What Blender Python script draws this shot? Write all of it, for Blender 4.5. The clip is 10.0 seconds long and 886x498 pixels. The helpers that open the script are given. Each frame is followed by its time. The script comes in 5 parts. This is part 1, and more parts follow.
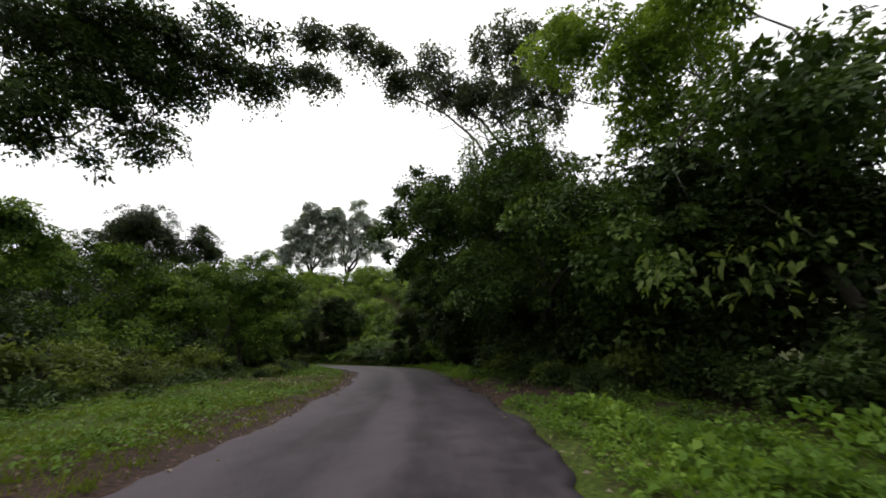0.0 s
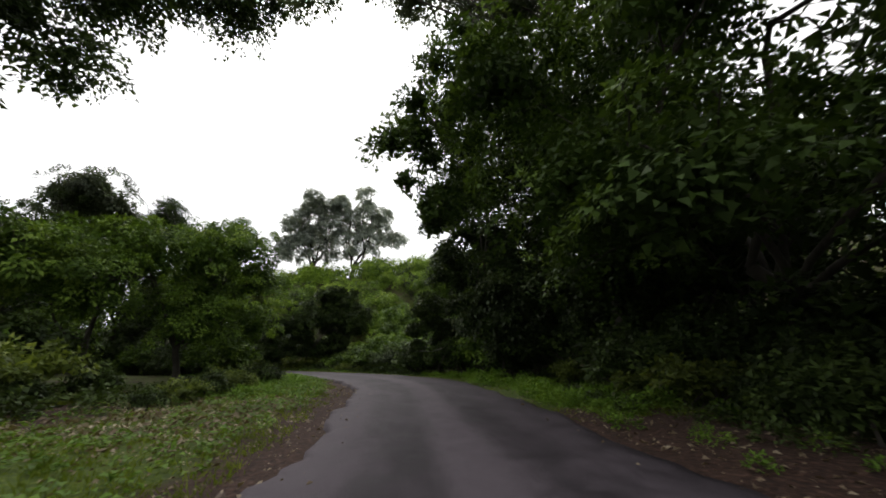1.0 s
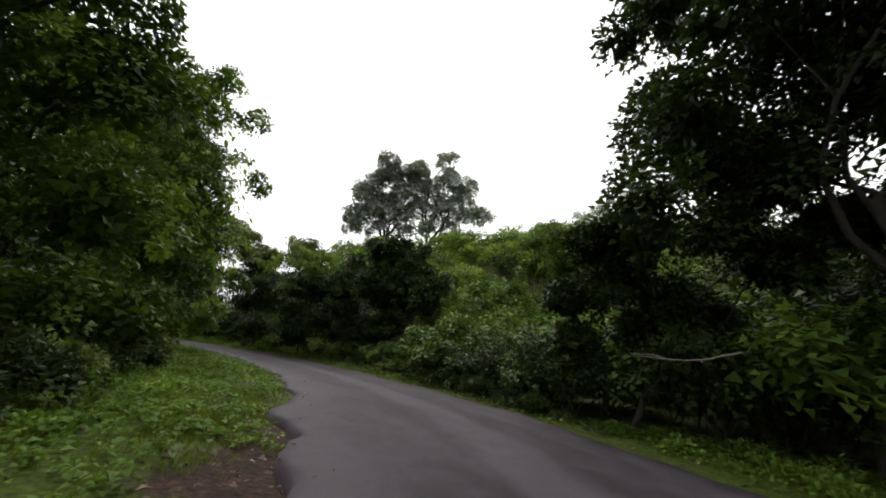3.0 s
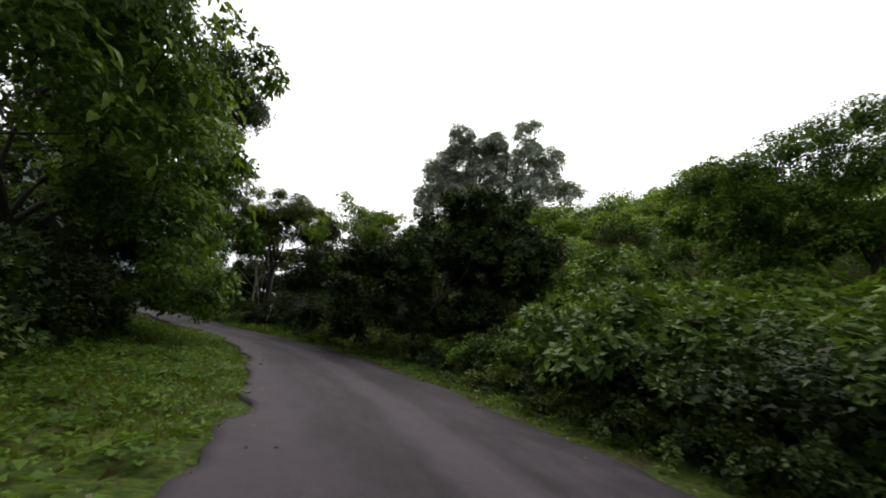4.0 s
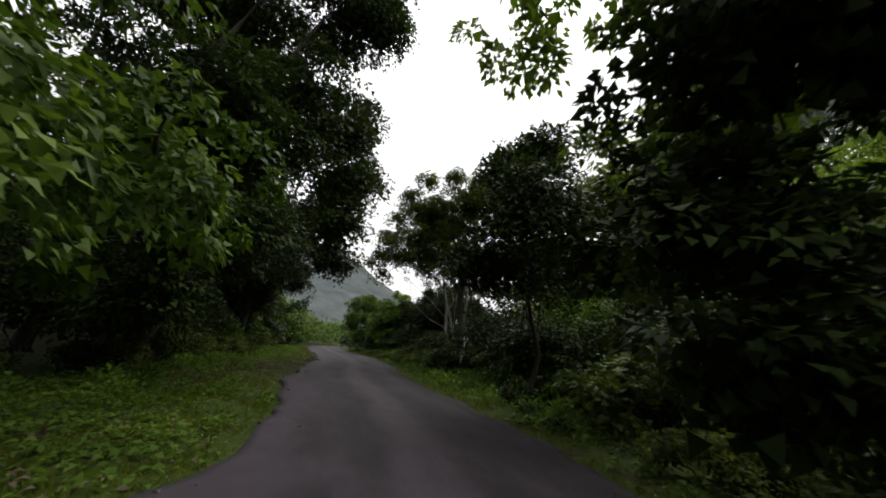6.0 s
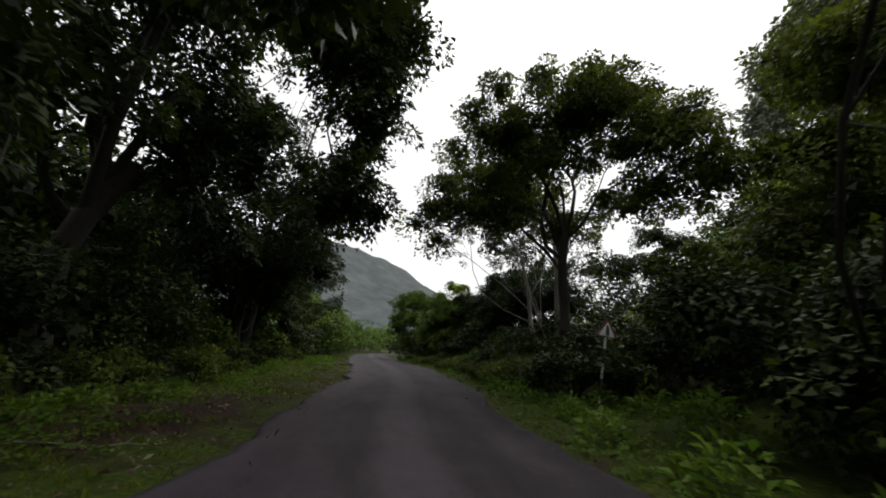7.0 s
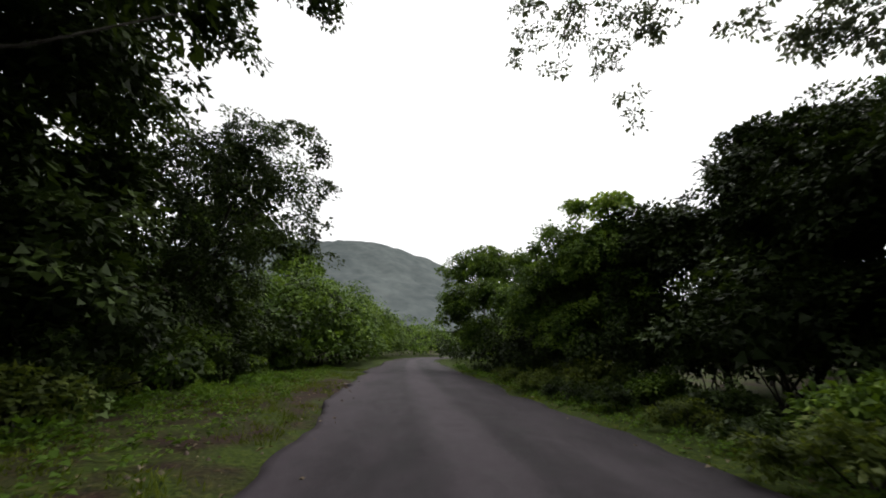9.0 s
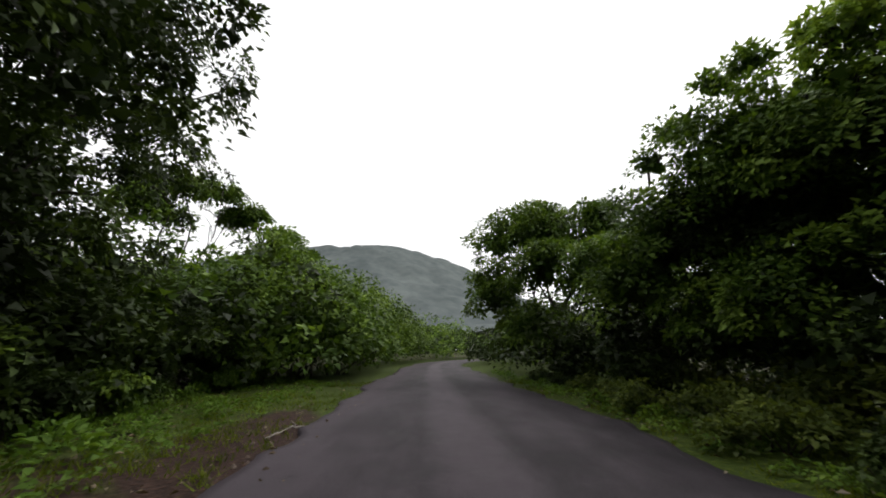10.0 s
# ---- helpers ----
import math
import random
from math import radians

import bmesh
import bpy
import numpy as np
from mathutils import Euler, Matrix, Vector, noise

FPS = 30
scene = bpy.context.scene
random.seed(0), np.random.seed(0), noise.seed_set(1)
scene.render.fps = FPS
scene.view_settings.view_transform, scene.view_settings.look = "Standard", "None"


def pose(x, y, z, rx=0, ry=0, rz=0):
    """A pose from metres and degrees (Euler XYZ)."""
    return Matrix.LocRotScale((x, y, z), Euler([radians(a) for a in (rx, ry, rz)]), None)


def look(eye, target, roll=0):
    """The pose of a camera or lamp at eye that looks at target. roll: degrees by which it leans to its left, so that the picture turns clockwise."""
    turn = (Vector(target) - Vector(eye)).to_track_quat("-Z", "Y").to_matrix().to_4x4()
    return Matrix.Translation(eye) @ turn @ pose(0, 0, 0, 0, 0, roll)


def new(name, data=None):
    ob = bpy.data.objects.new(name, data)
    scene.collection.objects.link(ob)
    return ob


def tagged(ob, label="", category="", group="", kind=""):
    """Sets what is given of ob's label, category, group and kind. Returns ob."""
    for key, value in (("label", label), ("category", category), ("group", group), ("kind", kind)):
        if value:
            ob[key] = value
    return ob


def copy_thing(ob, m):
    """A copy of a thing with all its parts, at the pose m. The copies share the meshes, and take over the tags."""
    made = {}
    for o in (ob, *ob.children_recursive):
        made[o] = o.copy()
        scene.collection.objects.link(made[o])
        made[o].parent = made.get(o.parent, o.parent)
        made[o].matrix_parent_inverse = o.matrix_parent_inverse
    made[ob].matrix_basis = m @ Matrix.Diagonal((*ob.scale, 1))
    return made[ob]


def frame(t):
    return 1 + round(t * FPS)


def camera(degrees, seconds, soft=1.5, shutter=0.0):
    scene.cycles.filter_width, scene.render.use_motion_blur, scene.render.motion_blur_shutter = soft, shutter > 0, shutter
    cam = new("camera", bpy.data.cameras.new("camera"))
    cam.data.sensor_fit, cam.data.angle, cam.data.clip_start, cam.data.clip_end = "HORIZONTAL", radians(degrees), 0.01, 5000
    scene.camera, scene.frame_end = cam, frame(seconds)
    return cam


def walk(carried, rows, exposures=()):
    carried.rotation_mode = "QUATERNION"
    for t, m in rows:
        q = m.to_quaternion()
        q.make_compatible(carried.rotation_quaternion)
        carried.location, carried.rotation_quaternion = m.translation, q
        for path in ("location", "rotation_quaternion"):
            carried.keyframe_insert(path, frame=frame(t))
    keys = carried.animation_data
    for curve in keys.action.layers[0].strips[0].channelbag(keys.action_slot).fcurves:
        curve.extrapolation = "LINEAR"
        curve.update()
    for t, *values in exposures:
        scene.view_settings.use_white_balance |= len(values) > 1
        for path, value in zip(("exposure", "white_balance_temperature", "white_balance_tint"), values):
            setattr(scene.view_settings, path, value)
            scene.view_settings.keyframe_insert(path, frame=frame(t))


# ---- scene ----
cam = camera(98.98, 10.0, soft=1.8, shutter=0.08)
walk(cam, [
    (0, pose(-0.00, 0.00, 1.225, 105.33, 0.47, -0.00)),
    (0.5, pose(-1.05, 5.40, 1.166, 106.26, -0.64, 1.05)),
    (1, pose(-1.88, 10.92, 1.180, 105.85, 0.47, 1.34)),
    (1.5, pose(-2.53, 15.91, 1.199, 106.19, -1.72, 0.32)),
    (2, pose(-3.30, 20.53, 1.219, 106.46, -6.13, 2.89)),
    (2.5, pose(-4.43, 24.49, 1.218, 106.11, -6.84, 6.57)),
    (2.7, pose(-4.88, 25.80, 1.228, 105.87, -7.18, 8.50)),
    (3.0, pose(-5.62, 27.88, 1.217, 105.30, -6.00, 11.49)),
    (3.5, pose(-7.09, 31.54, 1.209, 104.10, -3.06, 16.78)),
    (3.8, pose(-8.11, 33.76, 1.217, 103.36, -4.28, 20.16)),
    (4, pose(-8.84, 35.22, 1.220, 103.05, -7.24, 22.51)),
    (4.5, pose(-10.91, 38.56, 1.206, 103.17, -9.64, 30.28)),
    (5, pose(-13.22, 41.44, 1.155, 103.88, -8.38, 40.31)),
    (5.5, pose(-15.89, 43.92, 1.188, 104.21, -5.77, 47.61)),
    (5.7, pose(-17.08, 44.78, 1.200, 104.66, -5.43, 49.82)),
    (6.0, pose(-19.09, 46.04, 1.204, 105.03, -5.26, 52.57)),
    (6.5, pose(-23.04, 48.07, 1.207, 105.15, -4.94, 56.17)),
    (6.8, pose(-25.74, 49.27, 1.214, 105.05, -3.95, 58.26)),
    (7, pose(-27.67, 50.07, 1.216, 104.93, -2.77, 59.76)),
    (7.5, pose(-32.49, 52.07, 1.195, 104.90, 0.42, 63.51)),
    (8, pose(-37.23, 53.99, 1.187, 104.33, 1.09, 63.45)),
    (8.5, pose(-41.76, 55.78, 1.201, 104.50, -2.00, 63.35)),
    (9, pose(-46.16, 57.30, 1.232, 104.71, -1.23, 66.63)),
    (9.5, pose(-49.72, 58.37, 1.196, 104.85, -0.11, 68.97)),
    (10, pose(-53.05, 59.65, 1.159, 105.01, 0.60, 69.84)),
], exposures=[(0, 0.56), (1.0, 0.64), (2.0, 0.88), (2.7, 0.82), (4.0, 0.6), (5.0, 0.5), (6.5, 0.4), (7.5, 0.05), (8.0, 0.1), (8.6, 0.34), (10, 0.5)])

# ---- world and light: a bright overcast sky ----
world = bpy.data.worlds.new("world")
scene.world = world
world.use_nodes = True
wn = world.node_tree
wn.nodes.clear()
w_out = wn.nodes.new("ShaderNodeOutputWorld")
w_bg = wn.nodes.new("ShaderNodeBackground")
w_hsv = wn.nodes.new("ShaderNodeHueSaturation")
w_sky = wn.nodes.new("ShaderNodeTexSky")
w_sky.sky_type = "NISHITA"
w_sky.sun_disc = False
w_sky.sun_elevation = radians(66)
w_sky.sun_rotation = radians(-30)
w_sky.dust_density = 6.0
w_sky.air_density = 1.0
w_hsv.inputs["Saturation"].default_value = 0.08
w_bg.inputs["Strength"].default_value = 0.205
w_deck = wn.nodes.new("ShaderNodeMix")
w_deck.data_type = "RGBA"
w_deck.inputs[0].default_value = 0.8
w_deck.inputs[7].default_value = (4.5, 4.5, 4.5, 1)
wn.links.new(w_sky.outputs[0], w_hsv.inputs["Color"])
wn.links.new(w_hsv.outputs[0], w_deck.inputs[6])
wn.links.new(w_deck.outputs[2], w_bg.inputs[0])
wn.links.new(w_bg.outputs[0], w_out.inputs[0])
sun_data = bpy.data.lights.new("sun", "SUN")
sun_data.energy = 1.2
sun_data.angle = radians(40)
sun_data.color = (1.0, 0.97, 0.92)
sun = new("sun", sun_data)
sun.matrix_world = look((-65, 110, 95), (-25, 40, 0))
scene.view_settings.exposure = 0.9


# ---- materials ----
def nodes_of(name):
    m = bpy.data.materials.new(name)
    m.use_nodes = True
    nt = m.node_tree
    nt.nodes.clear()
    out = nt.nodes.new("ShaderNodeOutputMaterial")
    return m, nt, out


def add(nt, kind, **props):
    n = nt.nodes.new(kind)
    for k, v in props.items():
        n.inputs[k.replace("_", " ")].default_value = v
    return n


def ramp(nt, stops):
    r = nt.nodes.new("ShaderNodeValToRGB")
    el = r.color_ramp.elements
    while len(el) < len(stops):
        el.new(0.5)
    for e, (p, c) in zip(el, stops):
        e.position, e.color = p, (*c, 1)
    return r


def leaf_material(name, dark, mid, light, through_share=0.35, rough=0.5, gloss=0.07):
    """Leaves: tone varies leaf by leaf, plant by plant and in broad patches; inner leaves carry painted shade."""
    m, nt, out = nodes_of(name)
    geo = nt.nodes.new("ShaderNodeNewGeometry")
    info = nt.nodes.new("ShaderNodeObjectInfo")
    tex = nt.nodes.new("ShaderNodeTexCoord")
    big = add(nt, "ShaderNodeTexNoise", Scale=0.7, Detail=4.0, Roughness=0.6)
    nt.links.new(tex.outputs["Object"], big.inputs["Vector"])
    mix = nt.nodes.new("ShaderNodeMath")
    mix.operation = "MULTIPLY_ADD"
    mix.inputs[1].default_value = 0.26
    nt.links.new(geo.outputs["Random Per Island"], mix.inputs[0])
    sh = nt.nodes.new("ShaderNodeMath")
    sh.operation = "MULTIPLY_ADD"
    sh.inputs[1].default_value = 1.05
    sh.inputs[2].default_value = -0.155
    nt.links.new(big.outputs["Fac"], sh.inputs[0])
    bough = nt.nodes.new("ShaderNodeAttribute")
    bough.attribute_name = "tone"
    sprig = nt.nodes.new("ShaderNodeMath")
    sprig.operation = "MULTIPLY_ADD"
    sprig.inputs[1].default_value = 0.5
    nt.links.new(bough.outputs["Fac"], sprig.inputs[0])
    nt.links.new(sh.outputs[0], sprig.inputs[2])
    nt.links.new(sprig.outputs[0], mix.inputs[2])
    r = ramp(nt, [(0.05, dark), (0.5, mid), (0.95, light)])
    nt.links.new(mix.outputs[0], r.inputs[0])
    hs = nt.nodes.new("ShaderNodeHueSaturation")
    val = nt.nodes.new("ShaderNodeMapRange")
    val.inputs["To Min"].default_value, val.inputs["To Max"].default_value = 0.8, 1.2
    nt.links.new(info.outputs["Random"], val.inputs["Value"])
    nt.links.new(val.outputs[0], hs.inputs["Value"])
    nt.links.new(r.outputs[0], hs.inputs["Color"])
    bsdf = add(nt, "ShaderNodeBsdfPrincipled", Roughness=rough)
    bsdf.inputs["Specular IOR Level"].default_value = gloss
    nt.links.new(hs.outputs[0], bsdf.inputs["Base Color"])
    tr = nt.nodes.new("ShaderNodeBsdfTranslucent")
    warm = nt.nodes.new("ShaderNodeMix")
    warm.data_type, warm.blend_type = "RGBA", "MULTIPLY"
    warm.inputs[0].default_value = 1.0
    warm.inputs[7].default_value = (1.5, 1.5, 0.7, 1)
    nt.links.new(hs.outputs[0], warm.inputs[6])
    nt.links.new(warm.outputs[2], tr.inputs[0])
    ms = nt.nodes.new("ShaderNodeMixShader")
    ms.inputs[0].default_value = through_share
    nt.links.new(bsdf.outputs[0], ms.inputs[1])
    nt.links.new(tr.outputs[0], ms.inputs[2])
    nt.links.new(ms.outputs[0], out.inputs[0])
    return m


def rough_material(name, stops, scale, detail=8.0, rough=0.9, bump=0.3, fine=30.0, stretch=(1, 1, 1), spec=0.3):
    """Two scales of noise over a ramp of colours, with fine relief."""
    m, nt, out = nodes_of(name)
    tex = nt.nodes.new("ShaderNodeTexCoord")
    mp = nt.nodes.new("ShaderNodeMapping")
    mp.inputs["Scale"].default_value = stretch
    nt.links.new(tex.outputs["Object"], mp.inputs[0])
    a = add(nt, "ShaderNodeTexNoise", Scale=scale, Detail=detail)
    b = add(nt, "ShaderNodeTexNoise", Scale=fine, Detail=4.0)
    nt.links.new(mp.outputs[0], a.inputs["Vector"])
    nt.links.new(mp.outputs[0], b.inputs["Vector"])
    mx = nt.nodes.new("ShaderNodeMath")
    mx.operation = "MULTIPLY_ADD"
    mx.inputs[1].default_value = 0.4
    nt.links.new(b.outputs["Fac"], mx.inputs[0])
    sc = nt.nodes.new("ShaderNodeMath")
    sc.operation = "MULTIPLY"
    sc.inputs[1].default_value = 0.6
    nt.links.new(a.outputs["Fac"], sc.inputs[0])
    nt.links.new(sc.outputs[0], mx.inputs[2])
    r = ramp(nt, stops)
    nt.links.new(mx.outputs[0], r.inputs[0])
    bs = add(nt, "ShaderNodeBsdfPrincipled", Roughness=rough)
    bs.inputs["Specular IOR Level"].default_value = spec
    nt.links.new(r.outputs[0], bs.inputs["Base Color"])
    bp = add(nt, "ShaderNodeBump", Strength=bump, Distance=0.02)
    nt.links.new(b.outputs["Fac"], bp.inputs["Height"])
    nt.links.new(bp.outputs[0], bs.inputs["Normal"])
    nt.links.new(bs.outputs[0], out.inputs[0])
    return m


# Dark foliage; the deep shade of the understory is also put into this colour.
LEAF_DARK_SHADE = leaf_material("leaf_dark_shade", (0.0100, 0.0155, 0.0055), (0.0240, 0.0380, 0.0105), (0.0680, 0.1020, 0.0250), 0.16)
LEAF_MID = leaf_material("leaf_mid", (0.0190, 0.0360, 0.0080), (0.0580, 0.1010, 0.0150), (0.1650, 0.2450, 0.0390), 0.26)
LEAF_LIGHT = leaf_material("leaf_light", (0.0420, 0.0760, 0.0140), (0.1100, 0.1750, 0.0250), (0.2400, 0.3250, 0.0620), 0.32)
# Between dark and mid green: part of the crown's shade is in the colour.
LEAF_SHADE = leaf_material("leaf_crown_shade", (0.0140, 0.0235, 0.0065), (0.0360, 0.0620, 0.0125), (0.1050, 0.1600, 0.0300), 0.2)
LEAF_OLIVE = leaf_material("leaf_olive", (0.0260, 0.0350, 0.0110), (0.0660, 0.0900, 0.0200), (0.1650, 0.1950, 0.0450), 0.36)
LEAF_GREY = leaf_material("leaf_grey", (0.0418, 0.0543, 0.0355), (0.0711, 0.0878, 0.0564), (0.1296, 0.1547, 0.0982), 0.25)
# For the far hillside trees: pale grey haze is built into the leaf colours.
LEAF_HAZED = leaf_material("leaf_hazed", (0.1360, 0.1568, 0.1408), (0.2160, 0.2432, 0.2112), (0.3040, 0.3360, 0.2880), 0.15)
GRASS = leaf_material("grass_blade", (0.0299, 0.0459, 0.0070), (0.0738, 0.1009, 0.0115), (0.1640, 0.1845, 0.0312), 0.3, 0.6, 0.03)
HERB = leaf_material("herb_leaf", (0.0280, 0.0560, 0.0120), (0.0700, 0.1250, 0.0195), (0.1600, 0.2300, 0.0440), 0.3, 0.55, 0.05)
LITTER = leaf_material("dead_leaf", (0.0413, 0.0263, 0.0150), (0.1250, 0.0950, 0.0650), (0.4000, 0.3500, 0.2600), 0.1, 0.7, 0.1)
BARK_DARK = rough_material("bark_dark", [(0.3, (0.0170, 0.0145, 0.0119)), (0.7, (0.0578, 0.0510, 0.0425))], 3, bump=0.8, fine=22, stretch=(1, 1, 0.25))
BARK_PALE = rough_material("bark_pale", [(0.3, (0.0850, 0.0765, 0.0680)), (0.7, (0.2890, 0.2635, 0.2295))], 2.5, bump=0.6, fine=20, stretch=(1, 1, 0.3))


def asphalt_material():
    """Worn asphalt: stone grain, broad stains, paler wheel paths along the lane and a few dark damp patches."""
    m, nt, out = nodes_of("asphalt")
    tex = nt.nodes.new("ShaderNodeTexCoord")
    across = nt.nodes.new("ShaderNodeAttribute")
    across.attribute_name = "across"
    grain = add(nt, "ShaderNodeTexNoise", Scale=45.0, Detail=6.0, Roughness=0.75)
    stain = add(nt, "ShaderNodeTexNoise", Scale=1.0, Detail=9.0, Roughness=0.66)
    blot = add(nt, "ShaderNodeTexNoise", Scale=2.4, Detail=5.0)
    along = nt.nodes.new("ShaderNodeAttribute")
    along.attribute_name = "along"
    lane = nt.nodes.new("ShaderNodeCombineXYZ")
    nt.links.new(across.outputs["Fac"], lane.inputs[0])
    nt.links.new(along.outputs["Fac"], lane.inputs[1])
    spread = nt.nodes.new("ShaderNodeMapping")
    spread.inputs["Scale"].default_value = (5.0, 0.32, 1)
    nt.links.new(lane.outputs[0], spread.inputs[0])
    nt.links.new(spread.outputs[0], stain.inputs["Vector"])
    for n in (grain, blot):
        nt.links.new(tex.outputs["Object"], n.inputs["Vector"])
    cr = nt.nodes.new("ShaderNodeValToRGB")
    el = cr.color_ramp.elements
    for p, v in ((0.0, 0.3), (0.2, 0.5), (0.38, 0.34), (0.46, 0.8), (0.54, 0.8), (0.62, 0.34), (0.8, 0.5), (1.0, 0.3)):
        e = el.new(p)
        e.color = (v, v, v, 1)
    el.remove(el[0])
    el.remove(el[len(el) - 1])
    nt.links.new(across.outputs["Fac"], cr.inputs[0])

    def mathed(kind, a, b, c=None):
        n = nt.nodes.new("ShaderNodeMath")
        n.operation = kind
        for i, v in enumerate((a, b, c)):
            if v is None:
                continue
            if isinstance(v, float):
                n.inputs[i].default_value = v
            else:
                nt.links.new(v, n.inputs[i])
        return n.outputs[0]
    total = mathed("MULTIPLY", stain.outputs["Fac"], 0.5)
    total = mathed("MULTIPLY_ADD", blot.outputs["Fac"], 0.35, total)
    total = mathed("MULTIPLY_ADD", grain.outputs["Fac"], 0.42, total)
    total = mathed("MULTIPLY_ADD", cr.outputs[0], 0.34, total)
    r = ramp(nt, [(0.52, (0.0088, 0.0072, 0.0086)), (0.72, (0.0202, 0.0166, 0.0199)), (0.9, (0.0519, 0.0426, 0.0503))])
    nt.links.new(total, r.inputs[0])
    bs = add(nt, "ShaderNodeBsdfPrincipled", Roughness=0.6)
    bs.inputs["Specular IOR Level"].default_value = 0.1
    rr = nt.nodes.new("ShaderNodeMapRange")
    rr.inputs["To Min"].default_value, rr.inputs["To Max"].default_value = 0.55, 0.9
    nt.links.new(blot.outputs["Fac"], rr.inputs["Value"])
    nt.links.new(rr.outputs[0], bs.inputs["Roughness"])
    nt.links.new(r.outputs[0], bs.inputs["Base Color"])
    bp = add(nt, "ShaderNodeBump", Strength=0.5, Distance=0.012)
    nt.links.new(grain.outputs["Fac"], bp.inputs["Height"])
    nt.links.new(bp.outputs[0], bs.inputs["Normal"])
    nt.links.new(bs.outputs[0], out.inputs[0])
    return m


ASPHALT = asphalt_material()


def ground_material():
    """Grass, bare red-brown soil and leaf litter, mixed by the soil share stored in the sheet."""
    m, nt, out = nodes_of("forest_ground")
    tex = nt.nodes.new("ShaderNodeTexCoord")
    n1 = add(nt, "ShaderNodeTexNoise", Scale=1.3, Detail=8.0)
    n2 = add(nt, "ShaderNodeTexNoise", Scale=14.0, Detail=6.0)
    n3 = add(nt, "ShaderNodeTexVoronoi", Scale=9.0)
    for n in (n1, n2, n3):
        nt.links.new(tex.outputs["Object"], n.inputs["Vector"])
    green = ramp(nt, [(0.3, (0.0146, 0.0258, 0.0034)), (0.55, (0.0381, 0.0582, 0.0056)), (0.75, (0.0829, 0.0941, 0.0134))])
    soil = ramp(nt, [(0.3, (0.0113, 0.0059, 0.0049)), (0.55, (0.0305, 0.0163, 0.0120)), (0.75, (0.0791, 0.0455, 0.0322))])
    nt.links.new(n2.outputs["Fac"], green.inputs[0])
    nt.links.new(n2.outputs["Fac"], soil.inputs[0])
    at = nt.nodes.new("ShaderNodeAttribute")
    at.attribute_name = "soil"
    ad = nt.nodes.new("ShaderNodeMath")
    ad.operation = "ADD"
    nt.links.new(at.outputs["Fac"], ad.inputs[0])
    nt.links.new(n1.outputs["Fac"], ad.inputs[1])
    st = nt.nodes.new("ShaderNodeMapRange")
    st.inputs["From Min"].default_value, st.inputs["From Max"].default_value = 0.85, 1.1
    nt.links.new(ad.outputs[0], st.inputs["Value"])
    mx = nt.nodes.new("ShaderNodeMix")
    mx.data_type = "RGBA"
    nt.links.new(st.outputs[0], mx.inputs[0])
    nt.links.new(green.outputs[0], mx.inputs[6])
    nt.links.new(soil.outputs[0], mx.inputs[7])
    bs = add(nt, "ShaderNodeBsdfPrincipled", Roughness=0.95)
    bs.inputs["Specular IOR Level"].default_value = 0.15
    nt.links.new(mx.outputs[2], bs.inputs["Base Color"])
    bp = add(nt, "ShaderNodeBump", Strength=0.7, Distance=0.05)
    nt.links.new(n2.outputs["Fac"], bp.inputs["Height"])
    nt.links.new(bp.outputs[0], bs.inputs["Normal"])
    nt.links.new(bs.outputs[0], out.inputs[0])
    return m


GROUND = ground_material()


# ---- mesh helpers ----
def mesh_from(name, verts, faces, material, smooth=False):
    """verts (n, 3); faces (m, 3 or 4)."""
    verts = np.asarray(verts, dtype=np.float32)
    faces = np.asarray(faces, dtype=np.int32)
    k = faces.shape[1]
    me = bpy.data.meshes.new(name)
    me.vertices.add(len(verts))
    me.vertices.foreach_set("co", verts.ravel())
    me.loops.add(len(faces) * k)
    me.loops.foreach_set("vertex_index", faces.ravel())
    me.polygons.add(len(faces))
    me.polygons.foreach_set("loop_start", np.arange(len(faces), dtype=np.int32) * k)
    me.polygons.foreach_set("loop_total", np.full(len(faces), k, dtype=np.int32))
    if smooth:
        me.polygons.foreach_set("use_smooth", np.ones(len(faces), dtype=bool))
    me.update(calc_edges=True)
    me.validate()
    me.materials.append(material)
    return me


def part(name, me, parent, label="", loc=(0, 0, 0)):
    ob = new(name, me)
    ob.parent = parent
    ob.location = loc
    return tagged(ob, label)


def unit(v):
    return v / np.maximum(np.linalg.norm(v, axis=-1, keepdims=True), 1e-6)


def leaf_arrays(at, along, face, length, width, fold=0.25, corners=4):
    """Folded leaves: stalk, two edges and a drooping tip; with three corners, plain pointed ones for plants far back."""
    side = unit(np.cross(along, face))
    up = unit(np.cross(side, along))
    L, W = length[:, None], width[:, None]
    mid = at + along * L * 0.45
    n = len(at)
    if corners == 3:
        v = np.stack([at - side * W * 0.5 + along * L * 0.3, at + side * W * 0.55 + along * L * 0.15, at + along * L], 1)
        return v.reshape(-1, 3), np.arange(n * 3, dtype=np.int32).reshape(n, 3)
    v = np.stack([at, mid + side * W * 0.5 + up * W * fold, at + along * L - up * L * 0.12, mid - side * W * 0.5 + up * W * fold], 1)
    n = len(at)
    return v.reshape(-1, 3), np.arange(n * 4, dtype=np.int32).reshape(n, 4)


